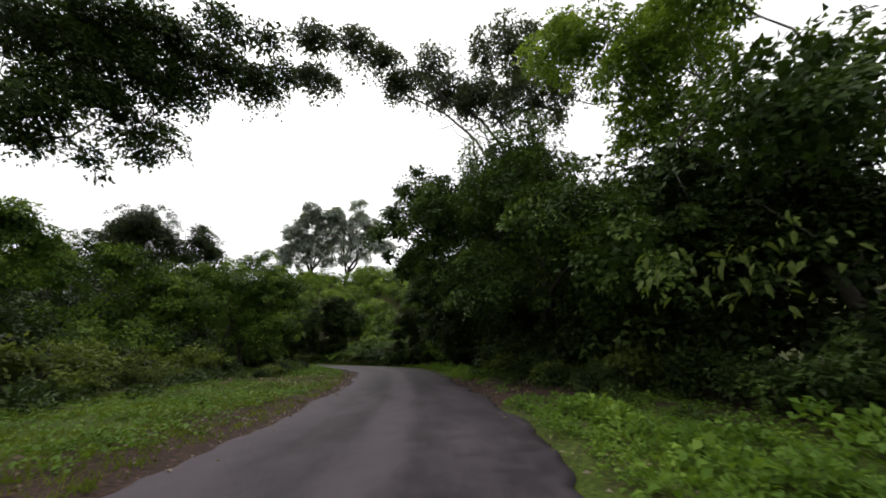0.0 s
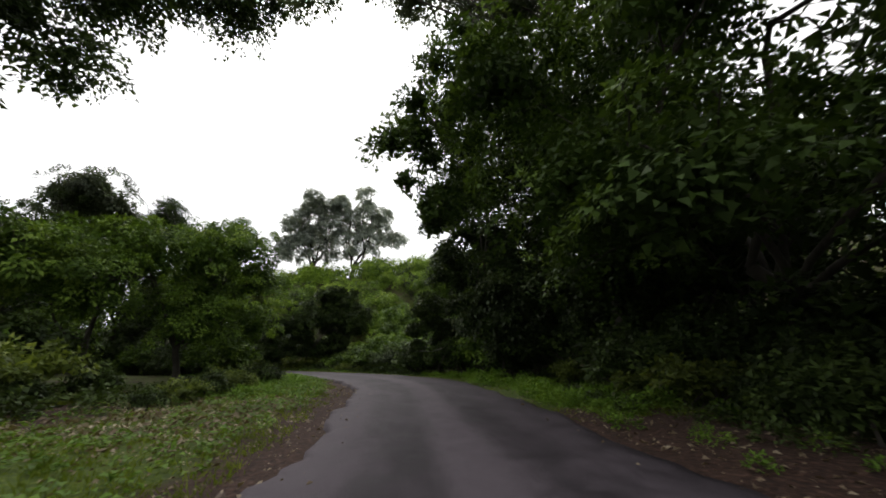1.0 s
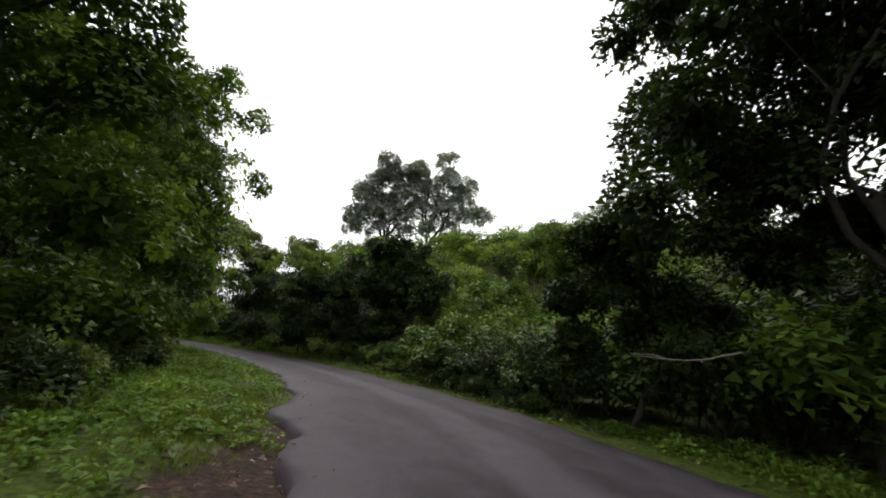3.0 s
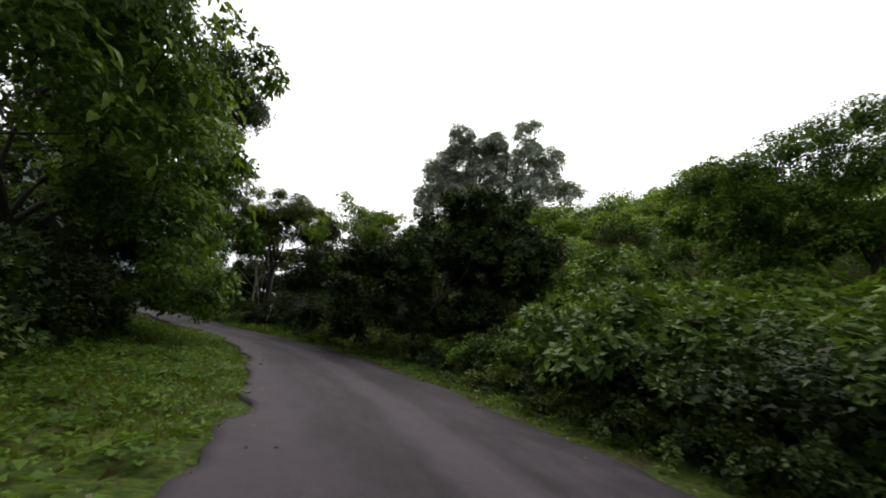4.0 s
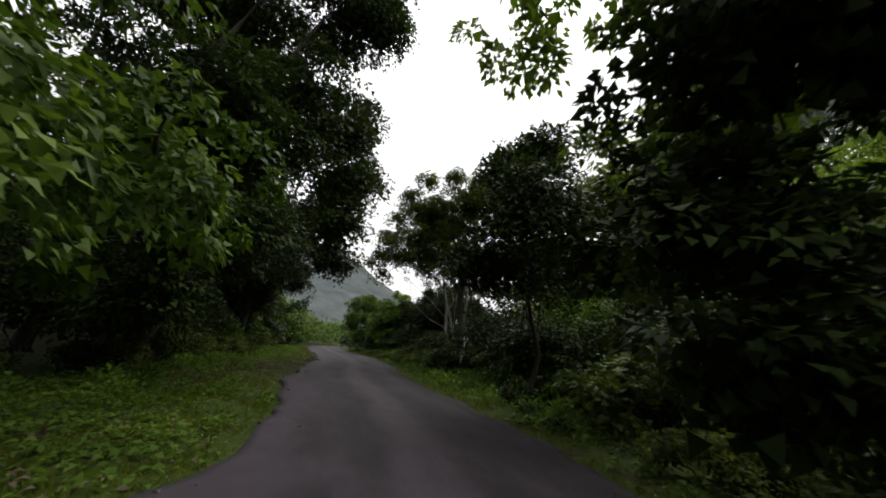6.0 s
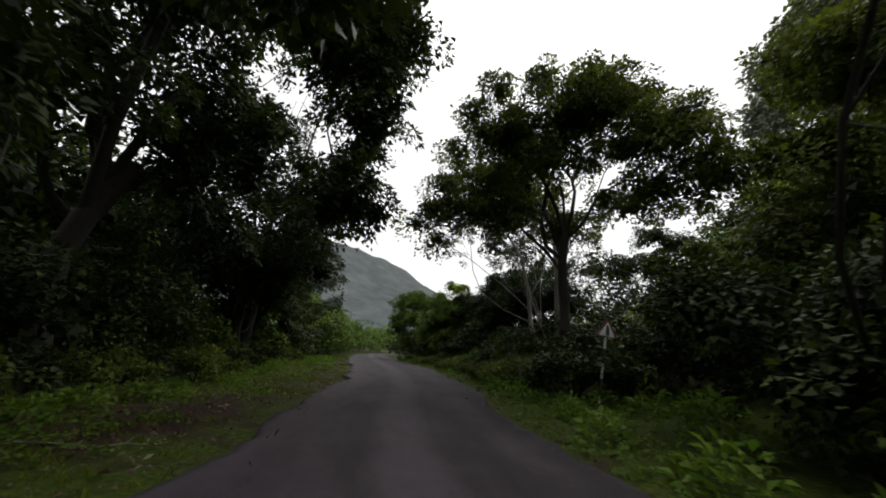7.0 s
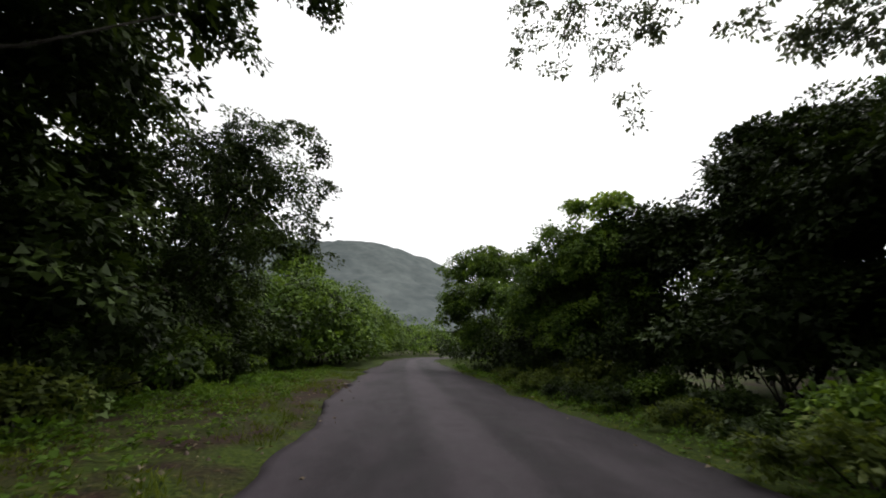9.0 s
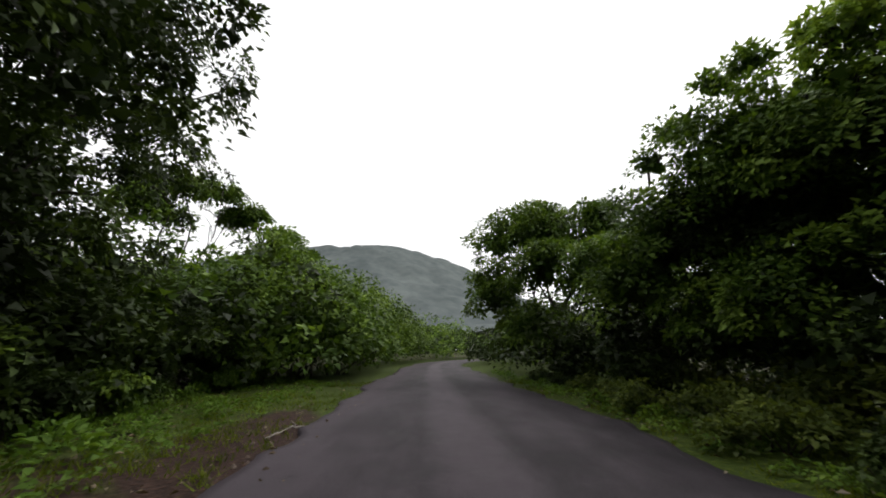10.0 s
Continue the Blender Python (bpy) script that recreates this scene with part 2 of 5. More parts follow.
def foliage(r, lobes, clumps, per, leaf, spread=0.55, inner=0.25, droop=0.35, ratio=0.5, flat=0.8, low=-0.55, corners=4, deep=0.7, core=1.9):
    """Leaves on flattened, drooping sprays over the shells of lobes (x, y, z, radius), with larger, sparser leaves deep
    inside them.
    Gives vertices, faces, the sprays' centres and each vertex's tone: random spray by spray, lowered inside as painted
    shade."""
    lb = np.array(lobes, dtype=float)
    share = lb[:, 3] ** 2
    pick = r.choice(len(lb), clumps, p=share / share.sum())
    d = unit(r.normal(size=(clumps, 3)))
    d[:, 2] = np.where(d[:, 2] < low, -d[:, 2], d[:, 2])
    waves, phase = r.normal(size=(3, 3)) * 2.6 / np.sqrt(np.median(lb[:, 3])), r.uniform(0, 6.28, 3)
    billow = np.sin((lb[pick, :3] + d * lb[pick, 3:4]) @ waves + phase).sum(1)
    rad = lb[pick, 3] * r.uniform(deep, 1.05, clumps) * np.where(billow < -0.45, 0.72, 1.0)
    cc = lb[pick, :3] + d * rad[:, None] * [1, 1, flat]
    size = spread * r.uniform(0.6, 1.5, clumps)
    axis = unit(d * 0.75 + [0, 0, 0.8] + r.normal(size=(clumps, 3)) * 0.25)
    n = clumps * per
    ci = np.repeat(np.arange(clumps), per)
    u = unit(r.normal(size=(n, 3)))
    u = u - axis[ci] * (u * axis[ci]).sum(1, keepdims=True) * 0.55
    reach = r.uniform(0, 1, n) ** 0.5
    at = cc[ci] + u * (size[ci] * reach)[:, None] - axis[ci] * (0.35 * size[ci] * reach ** 2)[:, None]
    out = unit(u * 0.9 + d[ci] * 0.35 + r.normal(size=(n, 3)) * 0.4 - [0, 0, droop])
    face = unit(r.normal(size=(n, 3)) * 0.38 + axis[ci] * 0.8 + u * 0.25 + [0, 0, 0.3])
    if corners == 3:
        ratio = ratio * 1.35
    length = leaf * r.uniform(0.6, 1.3, n)
    a = leaf_arrays(at, out, face, length, length * ratio * r.uniform(0.8, 1.2, n), 0.25, corners)
    k = max(60, int(n * inner * 0.6))
    pk = r.choice(len(lb), k, p=share / share.sum())
    d2 = unit(r.normal(size=(k, 3)))
    at2 = lb[pk, :3] + d2 * (lb[pk, 3] * r.uniform(0.05, 0.62, k))[:, None] * [1, 1, flat]
    l2 = np.minimum(leaf * core, 0.2 + 0.3 * leaf) * r.uniform(0.7, 1.3, k)
    b = leaf_arrays(at2, unit(r.normal(size=(k, 3))), unit(r.normal(size=(k, 3)) + [0, 0, 0.5]), l2, l2 * 0.8, 0.25, corners)
    # Inner leaves all get -0.3: the crown's inside shade, painted into their tone.
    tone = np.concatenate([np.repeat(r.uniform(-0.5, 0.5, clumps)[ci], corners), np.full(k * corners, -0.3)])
    return np.concatenate([a[0], b[0]]), np.concatenate([a[1], b[1] + len(a[0])]), cc, tone


def with_tone(me, tone):
    """Stores each vertex's tone in the mesh."""
    me.attributes.new("tone", "FLOAT", "POINT").data.foreach_set("value", tone.astype(np.float32))
    return me


def tube(path, radii, sides=8):
    """A tapered limb along a path, with its ends closed to a point ring."""
    path = np.asarray(path, dtype=float)
    n = len(path)
    tan = unit(np.gradient(path, axis=0))
    ref = np.where(np.abs(tan[:, 2:3]) > 0.9, [[1.0, 0, 0]], [[0, 0, 1.0]])
    u = unit(np.cross(tan, ref))
    w = np.cross(tan, u)
    ang = np.linspace(0, 2 * np.pi, sides, endpoint=False)
    ring = np.cos(ang)[None, :, None] * u[:, None] + np.sin(ang)[None, :, None] * w[:, None]
    v = path[:, None] + ring * np.asarray(radii)[:, None, None]
    i, j = np.meshgrid(np.arange(n - 1), np.arange(sides), indexing="ij")
    a = (i * sides + j).ravel()
    b = (i * sides + (j + 1) % sides).ravel()
    return v.reshape(-1, 3), np.stack([a, b, b + sides, a + sides], 1)


def bend(r, a, b, n=7, sag=0.12, up=0.0):
    """A gently wandering path from a to b."""
    a, b = np.array(a, dtype=float), np.array(b, dtype=float)
    t = np.linspace(0, 1, n)[:, None]
    size = np.linalg.norm(b - a)
    w = sum(r.normal(size=3) / k * np.sin(k * np.pi * t) for k in (1, 2, 3))
    return a + (b - a) * t + w * size * sag * 0.45 + np.array([0, 0, up * size]) * np.sin(np.pi * t)


def joined(pieces):
    vs, fs, k = [], [], 0
    for v, f in pieces:
        vs.append(v)
        fs.append(f + k)
        k += len(v)
    return np.concatenate(vs), np.concatenate(fs)


def make_tree(base, lobes, label, seed, leaf=0.3, clumps=150, per=110, material=None, bark=None, girth=0.22,
              fork=0.45, lean=(0, 0), spread=0.55, name="tree", group="", inner=0.25, droop=0.35, twigs=30, ratio=0.5, flat=0.8, z0=0.0, low=-0.55, corners=4, core=1.9):
    """A tree of trunk, branches and crown; base (x, y), lobes in world metres."""
    r = np.random.default_rng(seed)
    material, bark = material or LEAF_DARK_SHADE, bark or BARK_DARK
    o = np.array([base[0], base[1], z0])
    ob = new(name)
    ob.location = o
    lb = np.array(lobes, dtype=float)
    lb[:, :3] -= o
    mid = np.average(lb[:, :3], axis=0, weights=lb[:, 3] ** 2)
    h = max(1.2, min(mid[2] * fork, mid[2] - 0.5))
    top = np.array([mid[0] * 0.3 + lean[0], mid[1] * 0.3 + lean[1], h])
    path = bend(r, (0, 0, -0.25), top, 8, 0.1)
    rad = girth * np.linspace(1.0, 0.72, 8)
    rad[0] *= 1.5
    rad[1] *= 1.12
    v, f = tube(path, rad, 10)
    part("trunk", mesh_from("trunk", v, f, bark, True), ob)
    order = np.argsort(-lb[:, 3])[:7]
    for q in order:
        start = path[r.integers(5, 8)]
        goal = lb[q, :3] + [0, 0, lb[q, 3] * 0.35]
        p = bend(r, start, goal, 9, 0.2, 0.06)
        g = girth * r.uniform(0.32, 0.5)
        pieces = [tube(p, np.linspace(g, g * 0.15, 9), 7)]
        for s in range(3 if twigs else 0):
            a = p[r.integers(3, 7)]
            e = lb[q, :3] + unit(r.normal(size=3)) * lb[q, 3] * 0.95
            pieces.append(tube(bend(r, a, e, 6, 0.25), np.linspace(g * 0.35, g * 0.08, 6), 5))
        v, f = joined(pieces)
        part("branch", mesh_from("branch", v, f, bark, True), ob)
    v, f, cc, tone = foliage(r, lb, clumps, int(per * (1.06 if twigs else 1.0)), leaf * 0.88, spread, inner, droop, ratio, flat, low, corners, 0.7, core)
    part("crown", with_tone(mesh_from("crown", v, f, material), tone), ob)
    if twigs:
        pieces = []
        for c in cc[r.choice(len(cc), min(twigs, len(cc)), replace=False)]:
            q = lb[np.argmin(np.linalg.norm(lb[:, :3] - c, axis=1)), :3]
            pieces.append(tube(bend(r, q * 0.7 + c * 0.3, c, 5, 0.25), np.linspace(0.035, 0.008, 5), 4))
        v, f = joined(pieces)
        tagged(part("twig_spray", mesh_from("twig_spray", v, f, bark, True), ob), kind="stuff")
    return tagged(ob, label, "tree", group)


def make_bush(label, seed, lobes, leaf=0.2, clumps=45, per=75, material=None, spread=0.32, group="roadside bushes", ratio=0.5, droop=0.3, flat=0.85, corners=4):
    r = np.random.default_rng(seed)
    ob = new("bush")
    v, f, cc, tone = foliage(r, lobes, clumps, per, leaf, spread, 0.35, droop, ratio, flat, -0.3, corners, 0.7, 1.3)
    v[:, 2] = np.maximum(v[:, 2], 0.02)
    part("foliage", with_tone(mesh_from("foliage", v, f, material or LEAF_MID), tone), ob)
    pieces = []
    for c in cc[r.choice(len(cc), 6, replace=False)]:
        pieces.append(tube(bend(r, (r.normal() * 0.2, r.normal() * 0.2, -0.1), c, 4, 0.2), np.linspace(0.03, 0.008, 4), 4))
    v, f = joined(pieces)
    tagged(part("branchwork", mesh_from("branchwork", v, f, BARK_DARK, True), ob), kind="stuff")
    return tagged(ob, label, "bush", group)


# ---- the road's line ----
LINE = np.array([
    (-0.6, -60), (-0.7, -30), (-0.8, -10), (-0.9, 3.7), (-1.05, 9.6), (-1.75, 16.4), (-2.4, 21), (-3.1, 26), (-4.3, 30.3), (-6.1, 34.3), (-8.4, 37.5),
    (-11.0, 40.2), (-13.9, 42.7), (-17.2, 45.3), (-21.6, 48.2), (-26.4, 50.3), (-31.0, 51.8), (-35.4, 53.6), (-39.6, 55.6),
    (-44.5, 57.5), (-50.0, 59.4), (-58.0, 61.75), (-66.0, 64.2), (-76.0, 67.5), (-86.0, 71.3), (-94.0, 76.5), (-100.0, 84.0), (-104.0, 95.0), (-106.0, 120.0)])


def smooth_line(p, per=24):
    out = []
    for i in range(1, len(p) - 2):
        a, b, c, d = p[i - 1], p[i], p[i + 1], p[i + 2]
        for t in np.linspace(0, 1, per, endpoint=False):
            out.append(0.5 * ((2 * b) + (c - a) * t + (2 * a - 5 * b + 4 * c - d) * t * t + (3 * b - a - 3 * c + d) * t ** 3))
    return np.array(out)


MID = smooth_line(LINE)
seg = np.linalg.norm(np.diff(MID, axis=0), axis=1)
S = np.concatenate([[0], np.cumsum(seg)])
S_ALL = np.arange(0, S[-1], 0.2)
MID = np.stack([np.interp(S_ALL, S, MID[:, 0]), np.interp(S_ALL, S, MID[:, 1])], 1)
TAN = unit(np.gradient(MID, axis=0))
LEFT = np.stack([-TAN[:, 1], TAN[:, 0]], 1)
S0 = S_ALL[np.argmin(np.linalg.norm(MID - [-0.8, 0.0], axis=1))]
HALF = 2.15


def half_at(s):
    """Half the road's width, wider in the bend."""
    return np.interp(s, [-100, 15, 24, 31, 36, 40, 78, 88, 100, 130], [2.15, 2.15, 2.3, 2.6, 2.4, 2.15, 2.15, 2.4, 2.4, 2.1])


def extra_left(s):
    """The road's added width on the inside of the bend."""
    return np.interp(s, [29, 34, 36.5, 40, 44], [0, 0.3, 0.85, 0.45, 0])


def extra_right(s):
    """The road's added width on the other side, along the last straight."""
    return np.interp(s, [-20, 10, 18, 28, 36, 74, 82, 100, 120], [0.12, 0.14, 0.25, 0.25, 0, 0, 0.3, 0.25, 0])


def road_place(x, y):
    """Along (from the start of the ride) and across (left positive, from the middle line) of points."""
    x, y = np.atleast_1d(x).astype(float), np.atleast_1d(y).astype(float)
    best_d = np.full(x.shape, 1e9)
    best_i = np.zeros(x.shape, dtype=int)
    for i in range(0, len(MID), 2):
        d = (x - MID[i, 0]) ** 2 + (y - MID[i, 1]) ** 2
        m = d < best_d
        best_d[m], best_i[m] = d[m], i
    rel = np.stack([x - MID[best_i, 0], y - MID[best_i, 1]], -1)
    side = (rel * LEFT[best_i]).sum(-1)
    return S_ALL[best_i] - S0, np.sign(side) * np.sqrt(best_d)


def on_road(s, across):
    """World x, y at s metres along and so far across (left positive)."""
    i = int(np.argmin(np.abs(S_ALL - S0 - s)))
    return MID[i] + LEFT[i] * across


def smooth_noise(x, y, scale, seed=0):
    """Cheap value noise in numpy, 0..1."""
    x, y = x / scale, y / scale
    xi, yi = np.floor(x), np.floor(y)
    fx, fy = x - xi, y - yi
    fx, fy = fx * fx * (3 - 2 * fx), fy * fy * (3 - 2 * fy)

    def h(a, b):
        q = np.sin(a * 127.1 + b * 311.7 + seed * 74.7) * 43758.5453
        return q - np.floor(q)
    return (h(xi, yi) * (1 - fx) + h(xi + 1, yi) * fx) * (1 - fy) + (h(xi, yi + 1) * (1 - fx) + h(xi + 1, yi + 1) * fx) * fy


def step(a, b, v):
    t = np.clip((v - a) / (b - a), 0, 1)
    return t * t * (3 - 2 * t)


def terrain(x, y, across, s=None):
    """Ground height: level by the road, a hillside rising to the north-east, gentle unevenness."""
    d = np.abs(across) - (half_at(s) - HALF + extra_left(s) * (across > 0) + extra_right(s) * (across < 0) if s is not None else 0.0)
    rise = 17.5 * step(46, 88, y + 0.35 * x) * step(-45, -22, x + 0.45 * (y - 58))
    rise += 1.0 * step(6, 30, d)
    rough_z = (smooth_noise(x, y, 2.3, 1) - 0.5) * 0.16 + (smooth_noise(x, y, 0.8, 2) - 0.5) * 0.07
    if s is not None:
        e = across - half_at(s)
        rise = rise - 0.085 * step(1.7, 0.5, e) * step(-0.9, -0.3, e) * (step(-8, 4, s) * step(40, 33, s) + 0.7 * step(62, 70, s) * step(100, 90, s))
    return rise + rough_z * step(HALF + 0.2, HALF + 1.5, d) - 0.06 * step(HALF + 0.5, HALF - 0.1, d) - 0.015


def ground_z(x, y):
    s, a = road_place(x, y)
    return float(terrain(np.atleast_1d(float(x)), np.atleast_1d(float(y)), a, s)[0])


# ---- ground, one sheet ----
def build_ground():
    far = np.geomspace(1, 1600, 26)
    xs = np.concatenate([-112 - far[::-1], np.arange(-112, 24, 0.66), 24 + far])
    ys = np.concatenate([-12 - far[::-1], np.arange(-12, 108, 0.66), 108 + far])
    X, Y = np.meshgrid(xs, ys, indexing="ij")
    s, a = road_place(X.ravel(), Y.ravel())
    x, y = X.ravel(), Y.ravel()
    z = terrain(x, y, a, s)
    nx, ny = len(xs), len(ys)
    i, j = np.meshgrid(np.arange(nx - 1), np.arange(ny - 1), indexing="ij")
    q = (i * ny + j).ravel()
    me = mesh_from("ground", np.stack([x, y, z], 1), np.stack([q, q + ny, q + ny + 1, q + 1], 1), GROUND, True)
    soil = np.zeros(len(x))
    # bare shoulder on the left-hand side, two worn stretches; litter under the trees
    d = a - half_at(s)
    w1 = step(-8, 2, s) * step(44, 34, s)
    w2 = step(60, 70, s) * step(104, 92, s)
    soil += step(1.5 + 1.3 * step(13, 8, s), 0.4, np.abs(d - 0.4 - 0.5 * step(13, 8, s))) * 0.75 * w1 * (d > -1)
    soil += step(3.5, 1.0, np.abs(-a - HALF - 1.2)) * 1.1 * step(9, 12, s) * step(21, 18.5, s)
    soil += step(4.5, 0.5, np.abs(d - 1.6)) * 0.5 * w2 * (d > -1)
    soil += step(1.6, 0.2, np.abs(-a - HALF - 0.2)) * 0.35
    soil += 0.9 * np.exp(-((x + 59.9) / 2.2) ** 2 - (d - 0.7) ** 2 / 0.3)
    soil += 0.55 * step(0.55, 0.15, np.abs(d - 1.9 - 0.25 * np.sin(s * 0.7))) * step(50, 55, s) * step(74, 68, s)
    soil += 0.25 * step(3.2, 1.6, np.abs(s - 20.3)) * step(3.2, 4.0, a) * step(13, 9, a)
    soil += 0.3 * step(0.4, 1.4, -a - HALF) * step(12, 9, s) * step(13, 9, -a)
    soil += 0.45 * step(5, 9, np.abs(a))
    at = me.attributes.new("soil", "FLOAT", "POINT")
    at.data.foreach_set("value", soil.astype(np.float32))
    return tagged(new("ground", me), "grassy forest ground with bare brown soil and leaf litter", "ground", kind="structure")


build_ground()


def build_road():
    across = np.array([-1.0, -0.985, -0.93, -0.75, -0.5, -0.25, 0, 0.25, 0.5, 0.75, 0.93, 0.985, 1.0])
    keep = np.arange(0, len(MID))
    n, k = len(keep), len(across)
    s = S_ALL[keep]
    wob_l = (smooth_noise(s, s * 0, 1.1, 3) - 0.5) * 0.34 + (smooth_noise(s, s * 0, 4.7, 4) - 0.5) * 0.3 + (smooth_noise(s, s * 0, 0.37, 14) - 0.5) * 0.16
    wob_r = (smooth_noise(s, s * 0, 1.3, 5) - 0.5) * 0.34 + (smooth_noise(s, s * 0, 5.1, 6) - 0.5) * 0.3 + (smooth_noise(s, s * 0, 0.41, 15) - 0.5) * 0.16
    off = across[None, :] * half_at(s - S0)[:, None]
    off = off + np.maximum(across[None, :], 0) * extra_left(s - S0)[:, None] + np.minimum(across[None, :], 0) * extra_right(s - S0)[:, None]
    off = np.where(across[None, :] > 0.9, off + wob_l[:, None], off)
    off = np.where(across[None, :] < -0.9, off + wob_r[:, None], off)
    p = MID[keep][:, None] + LEFT[keep][:, None] * off[..., None]
    z = 0.03 * (1 - across[None, :] ** 2) + (smooth_noise(p[..., 0], p[..., 1], 1.7, 8) - 0.5) * 0.012
    z = np.where(np.abs(across[None, :]) > 0.99, -0.16, z)
    v = np.concatenate([p, z[..., None]], -1).reshape(-1, 3)
    i, j = np.meshgrid(np.arange(n - 1), np.arange(k - 1), indexing="ij")
    q = (i * k + j).ravel()
    lane = np.repeat((across[None, :] * 0.5 + 0.5), n, 0).ravel()
    me = mesh_from("road", v, np.stack([q, q + k, q + k + 1, q + 1], 1), ASPHALT)
    at = me.attributes.new("across", "FLOAT", "POINT")
    at.data.foreach_set("value", lane.astype(np.float32))
    at = me.attributes.new("along", "FLOAT", "POINT")
    at.data.foreach_set("value", np.repeat(s, k).astype(np.float32))
    return tagged(new("road", me), "narrow worn grey asphalt forest road with ragged edges", "road", kind="structure")


build_road()


# ---- the distant wooded hill ----
def build_hill():
    # Aerial haze is mixed into the woods' colours as grey-blue.
    HILL = rough_material("hill_woods_haze", [(0.36, (0.0740, 0.0860, 0.0870)), (0.66, (0.1250, 0.1400, 0.1370))], 0.025, bump=0.0, fine=0.12, rough=1.0, spec=0.0)
    xs = np.arange(-900, -230, 8.0)
    ys = np.arange(-350, 700, 6.0)
    X, Y = np.meshgrid(xs, ys, indexing="ij")
    g = lambda cx, cy, sx, sy, h: h * np.exp(-((X - cx) / sx) ** 2 - ((Y - cy) / sy) ** 2)
    ridge = np.interp(Y, [-350, -150, 0, 71, 115, 160, 206, 248, 309, 400, 520, 700], [30, 78, 120, 134, 143, 147, 140, 124, 88, 48, 18, 0])
    Z = ridge * np.exp(-np.abs((X + 600) / 230) ** 2.2) - 6
    Z += smooth_noise(X, Y, 40, 3) * 6 + smooth_noise(X, Y, 12, 4) * 5.5
    nx, ny = X.shape
    i, j = np.meshgrid(np.arange(nx - 1), np.arange(ny - 1), indexing="ij")
    q = (i * ny + j).ravel()
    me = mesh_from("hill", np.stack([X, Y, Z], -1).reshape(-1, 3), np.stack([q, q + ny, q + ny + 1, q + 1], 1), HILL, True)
    tagged(new("distant_hill", me), "distant rounded wooded hill with haze put into its grey-green colour", "hill", kind="structure")


build_hill()

# ---- trees, in the order of the ride ----
make_tree((-46, 20), [(-33, 26, 26, 5), (-28, 30, 26, 4.5), (-24, 35, 31.5, 4.2), (-31, 24.5, 19, 3.2), (-21.5, 38, 31.5, 3), (-27.5, 31.5, 21, 3), (-34, 28, 32, 6), (-30, 27, 22, 3.6), (-26, 33, 27, 3.4), (-29, 31, 31, 4), (-18.5, 39, 33.5, 2.4), (-28.8, 27.8, 16.6, 1.8), (-27, 31.5, 18.6, 1.8), (-31.5, 25, 17, 2), (-38.7, 29.3, 30.8, 3.49), (-32.2, 29.6, 29.7, 3.49), (-25.8, 29.3, 30.7, 2.96), (-20.4, 29.1, 31.4, 2.42), (-16.1, 29.4, 30.4, 1.88)],
          "tall spreading tree with clustered dark leaves over the road", 11, leaf=0.5, clumps=542, per=70, spread=1.55, girth=0.36, material=LEAF_DARK_SHADE, inner=0.35, fork=0.62, corners=3, flat=0.6)
make_tree((9, 37), [(-12.5, 32.5, 28, 2), (-9, 33.5, 33, 2.6), (-3.5, 34, 28.5, 2.2), (1, 34, 27.5, 2.6), (7, 32, 31, 4), (9, 31, 24, 4), (4, 33, 26, 3), (-6, 34, 31.5, 2.2), (-1, 34, 31, 2.4), (-13.5, 33, 34, 2.2)],
          "tall tree with long bare limbs and thin leaf clusters", 12, leaf=0.42, clumps=330, per=75, spread=1.2, girth=0.4, material=LEAF_GREY, inner=0.2, corners=3, flat=0.6)
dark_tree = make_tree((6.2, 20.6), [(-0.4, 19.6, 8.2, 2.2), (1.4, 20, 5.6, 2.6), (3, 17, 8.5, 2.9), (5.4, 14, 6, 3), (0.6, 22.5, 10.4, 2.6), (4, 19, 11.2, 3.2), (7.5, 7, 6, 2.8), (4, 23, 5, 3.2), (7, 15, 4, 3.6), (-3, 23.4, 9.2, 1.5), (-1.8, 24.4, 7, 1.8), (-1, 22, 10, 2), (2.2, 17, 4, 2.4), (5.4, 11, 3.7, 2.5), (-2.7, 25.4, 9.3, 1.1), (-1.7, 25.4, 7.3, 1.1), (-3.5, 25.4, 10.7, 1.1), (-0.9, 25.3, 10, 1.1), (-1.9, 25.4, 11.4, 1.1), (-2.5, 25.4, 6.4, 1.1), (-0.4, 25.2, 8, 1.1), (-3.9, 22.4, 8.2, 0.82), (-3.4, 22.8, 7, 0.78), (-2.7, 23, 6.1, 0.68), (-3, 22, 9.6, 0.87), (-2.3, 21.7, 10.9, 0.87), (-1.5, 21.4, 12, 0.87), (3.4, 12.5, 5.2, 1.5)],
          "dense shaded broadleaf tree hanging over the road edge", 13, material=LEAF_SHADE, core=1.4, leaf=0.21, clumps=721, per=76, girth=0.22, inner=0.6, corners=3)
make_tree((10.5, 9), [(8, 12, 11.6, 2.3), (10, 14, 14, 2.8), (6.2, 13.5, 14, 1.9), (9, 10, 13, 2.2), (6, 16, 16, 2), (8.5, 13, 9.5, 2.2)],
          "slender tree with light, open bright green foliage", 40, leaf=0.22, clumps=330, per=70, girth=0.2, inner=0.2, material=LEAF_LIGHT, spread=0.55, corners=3)
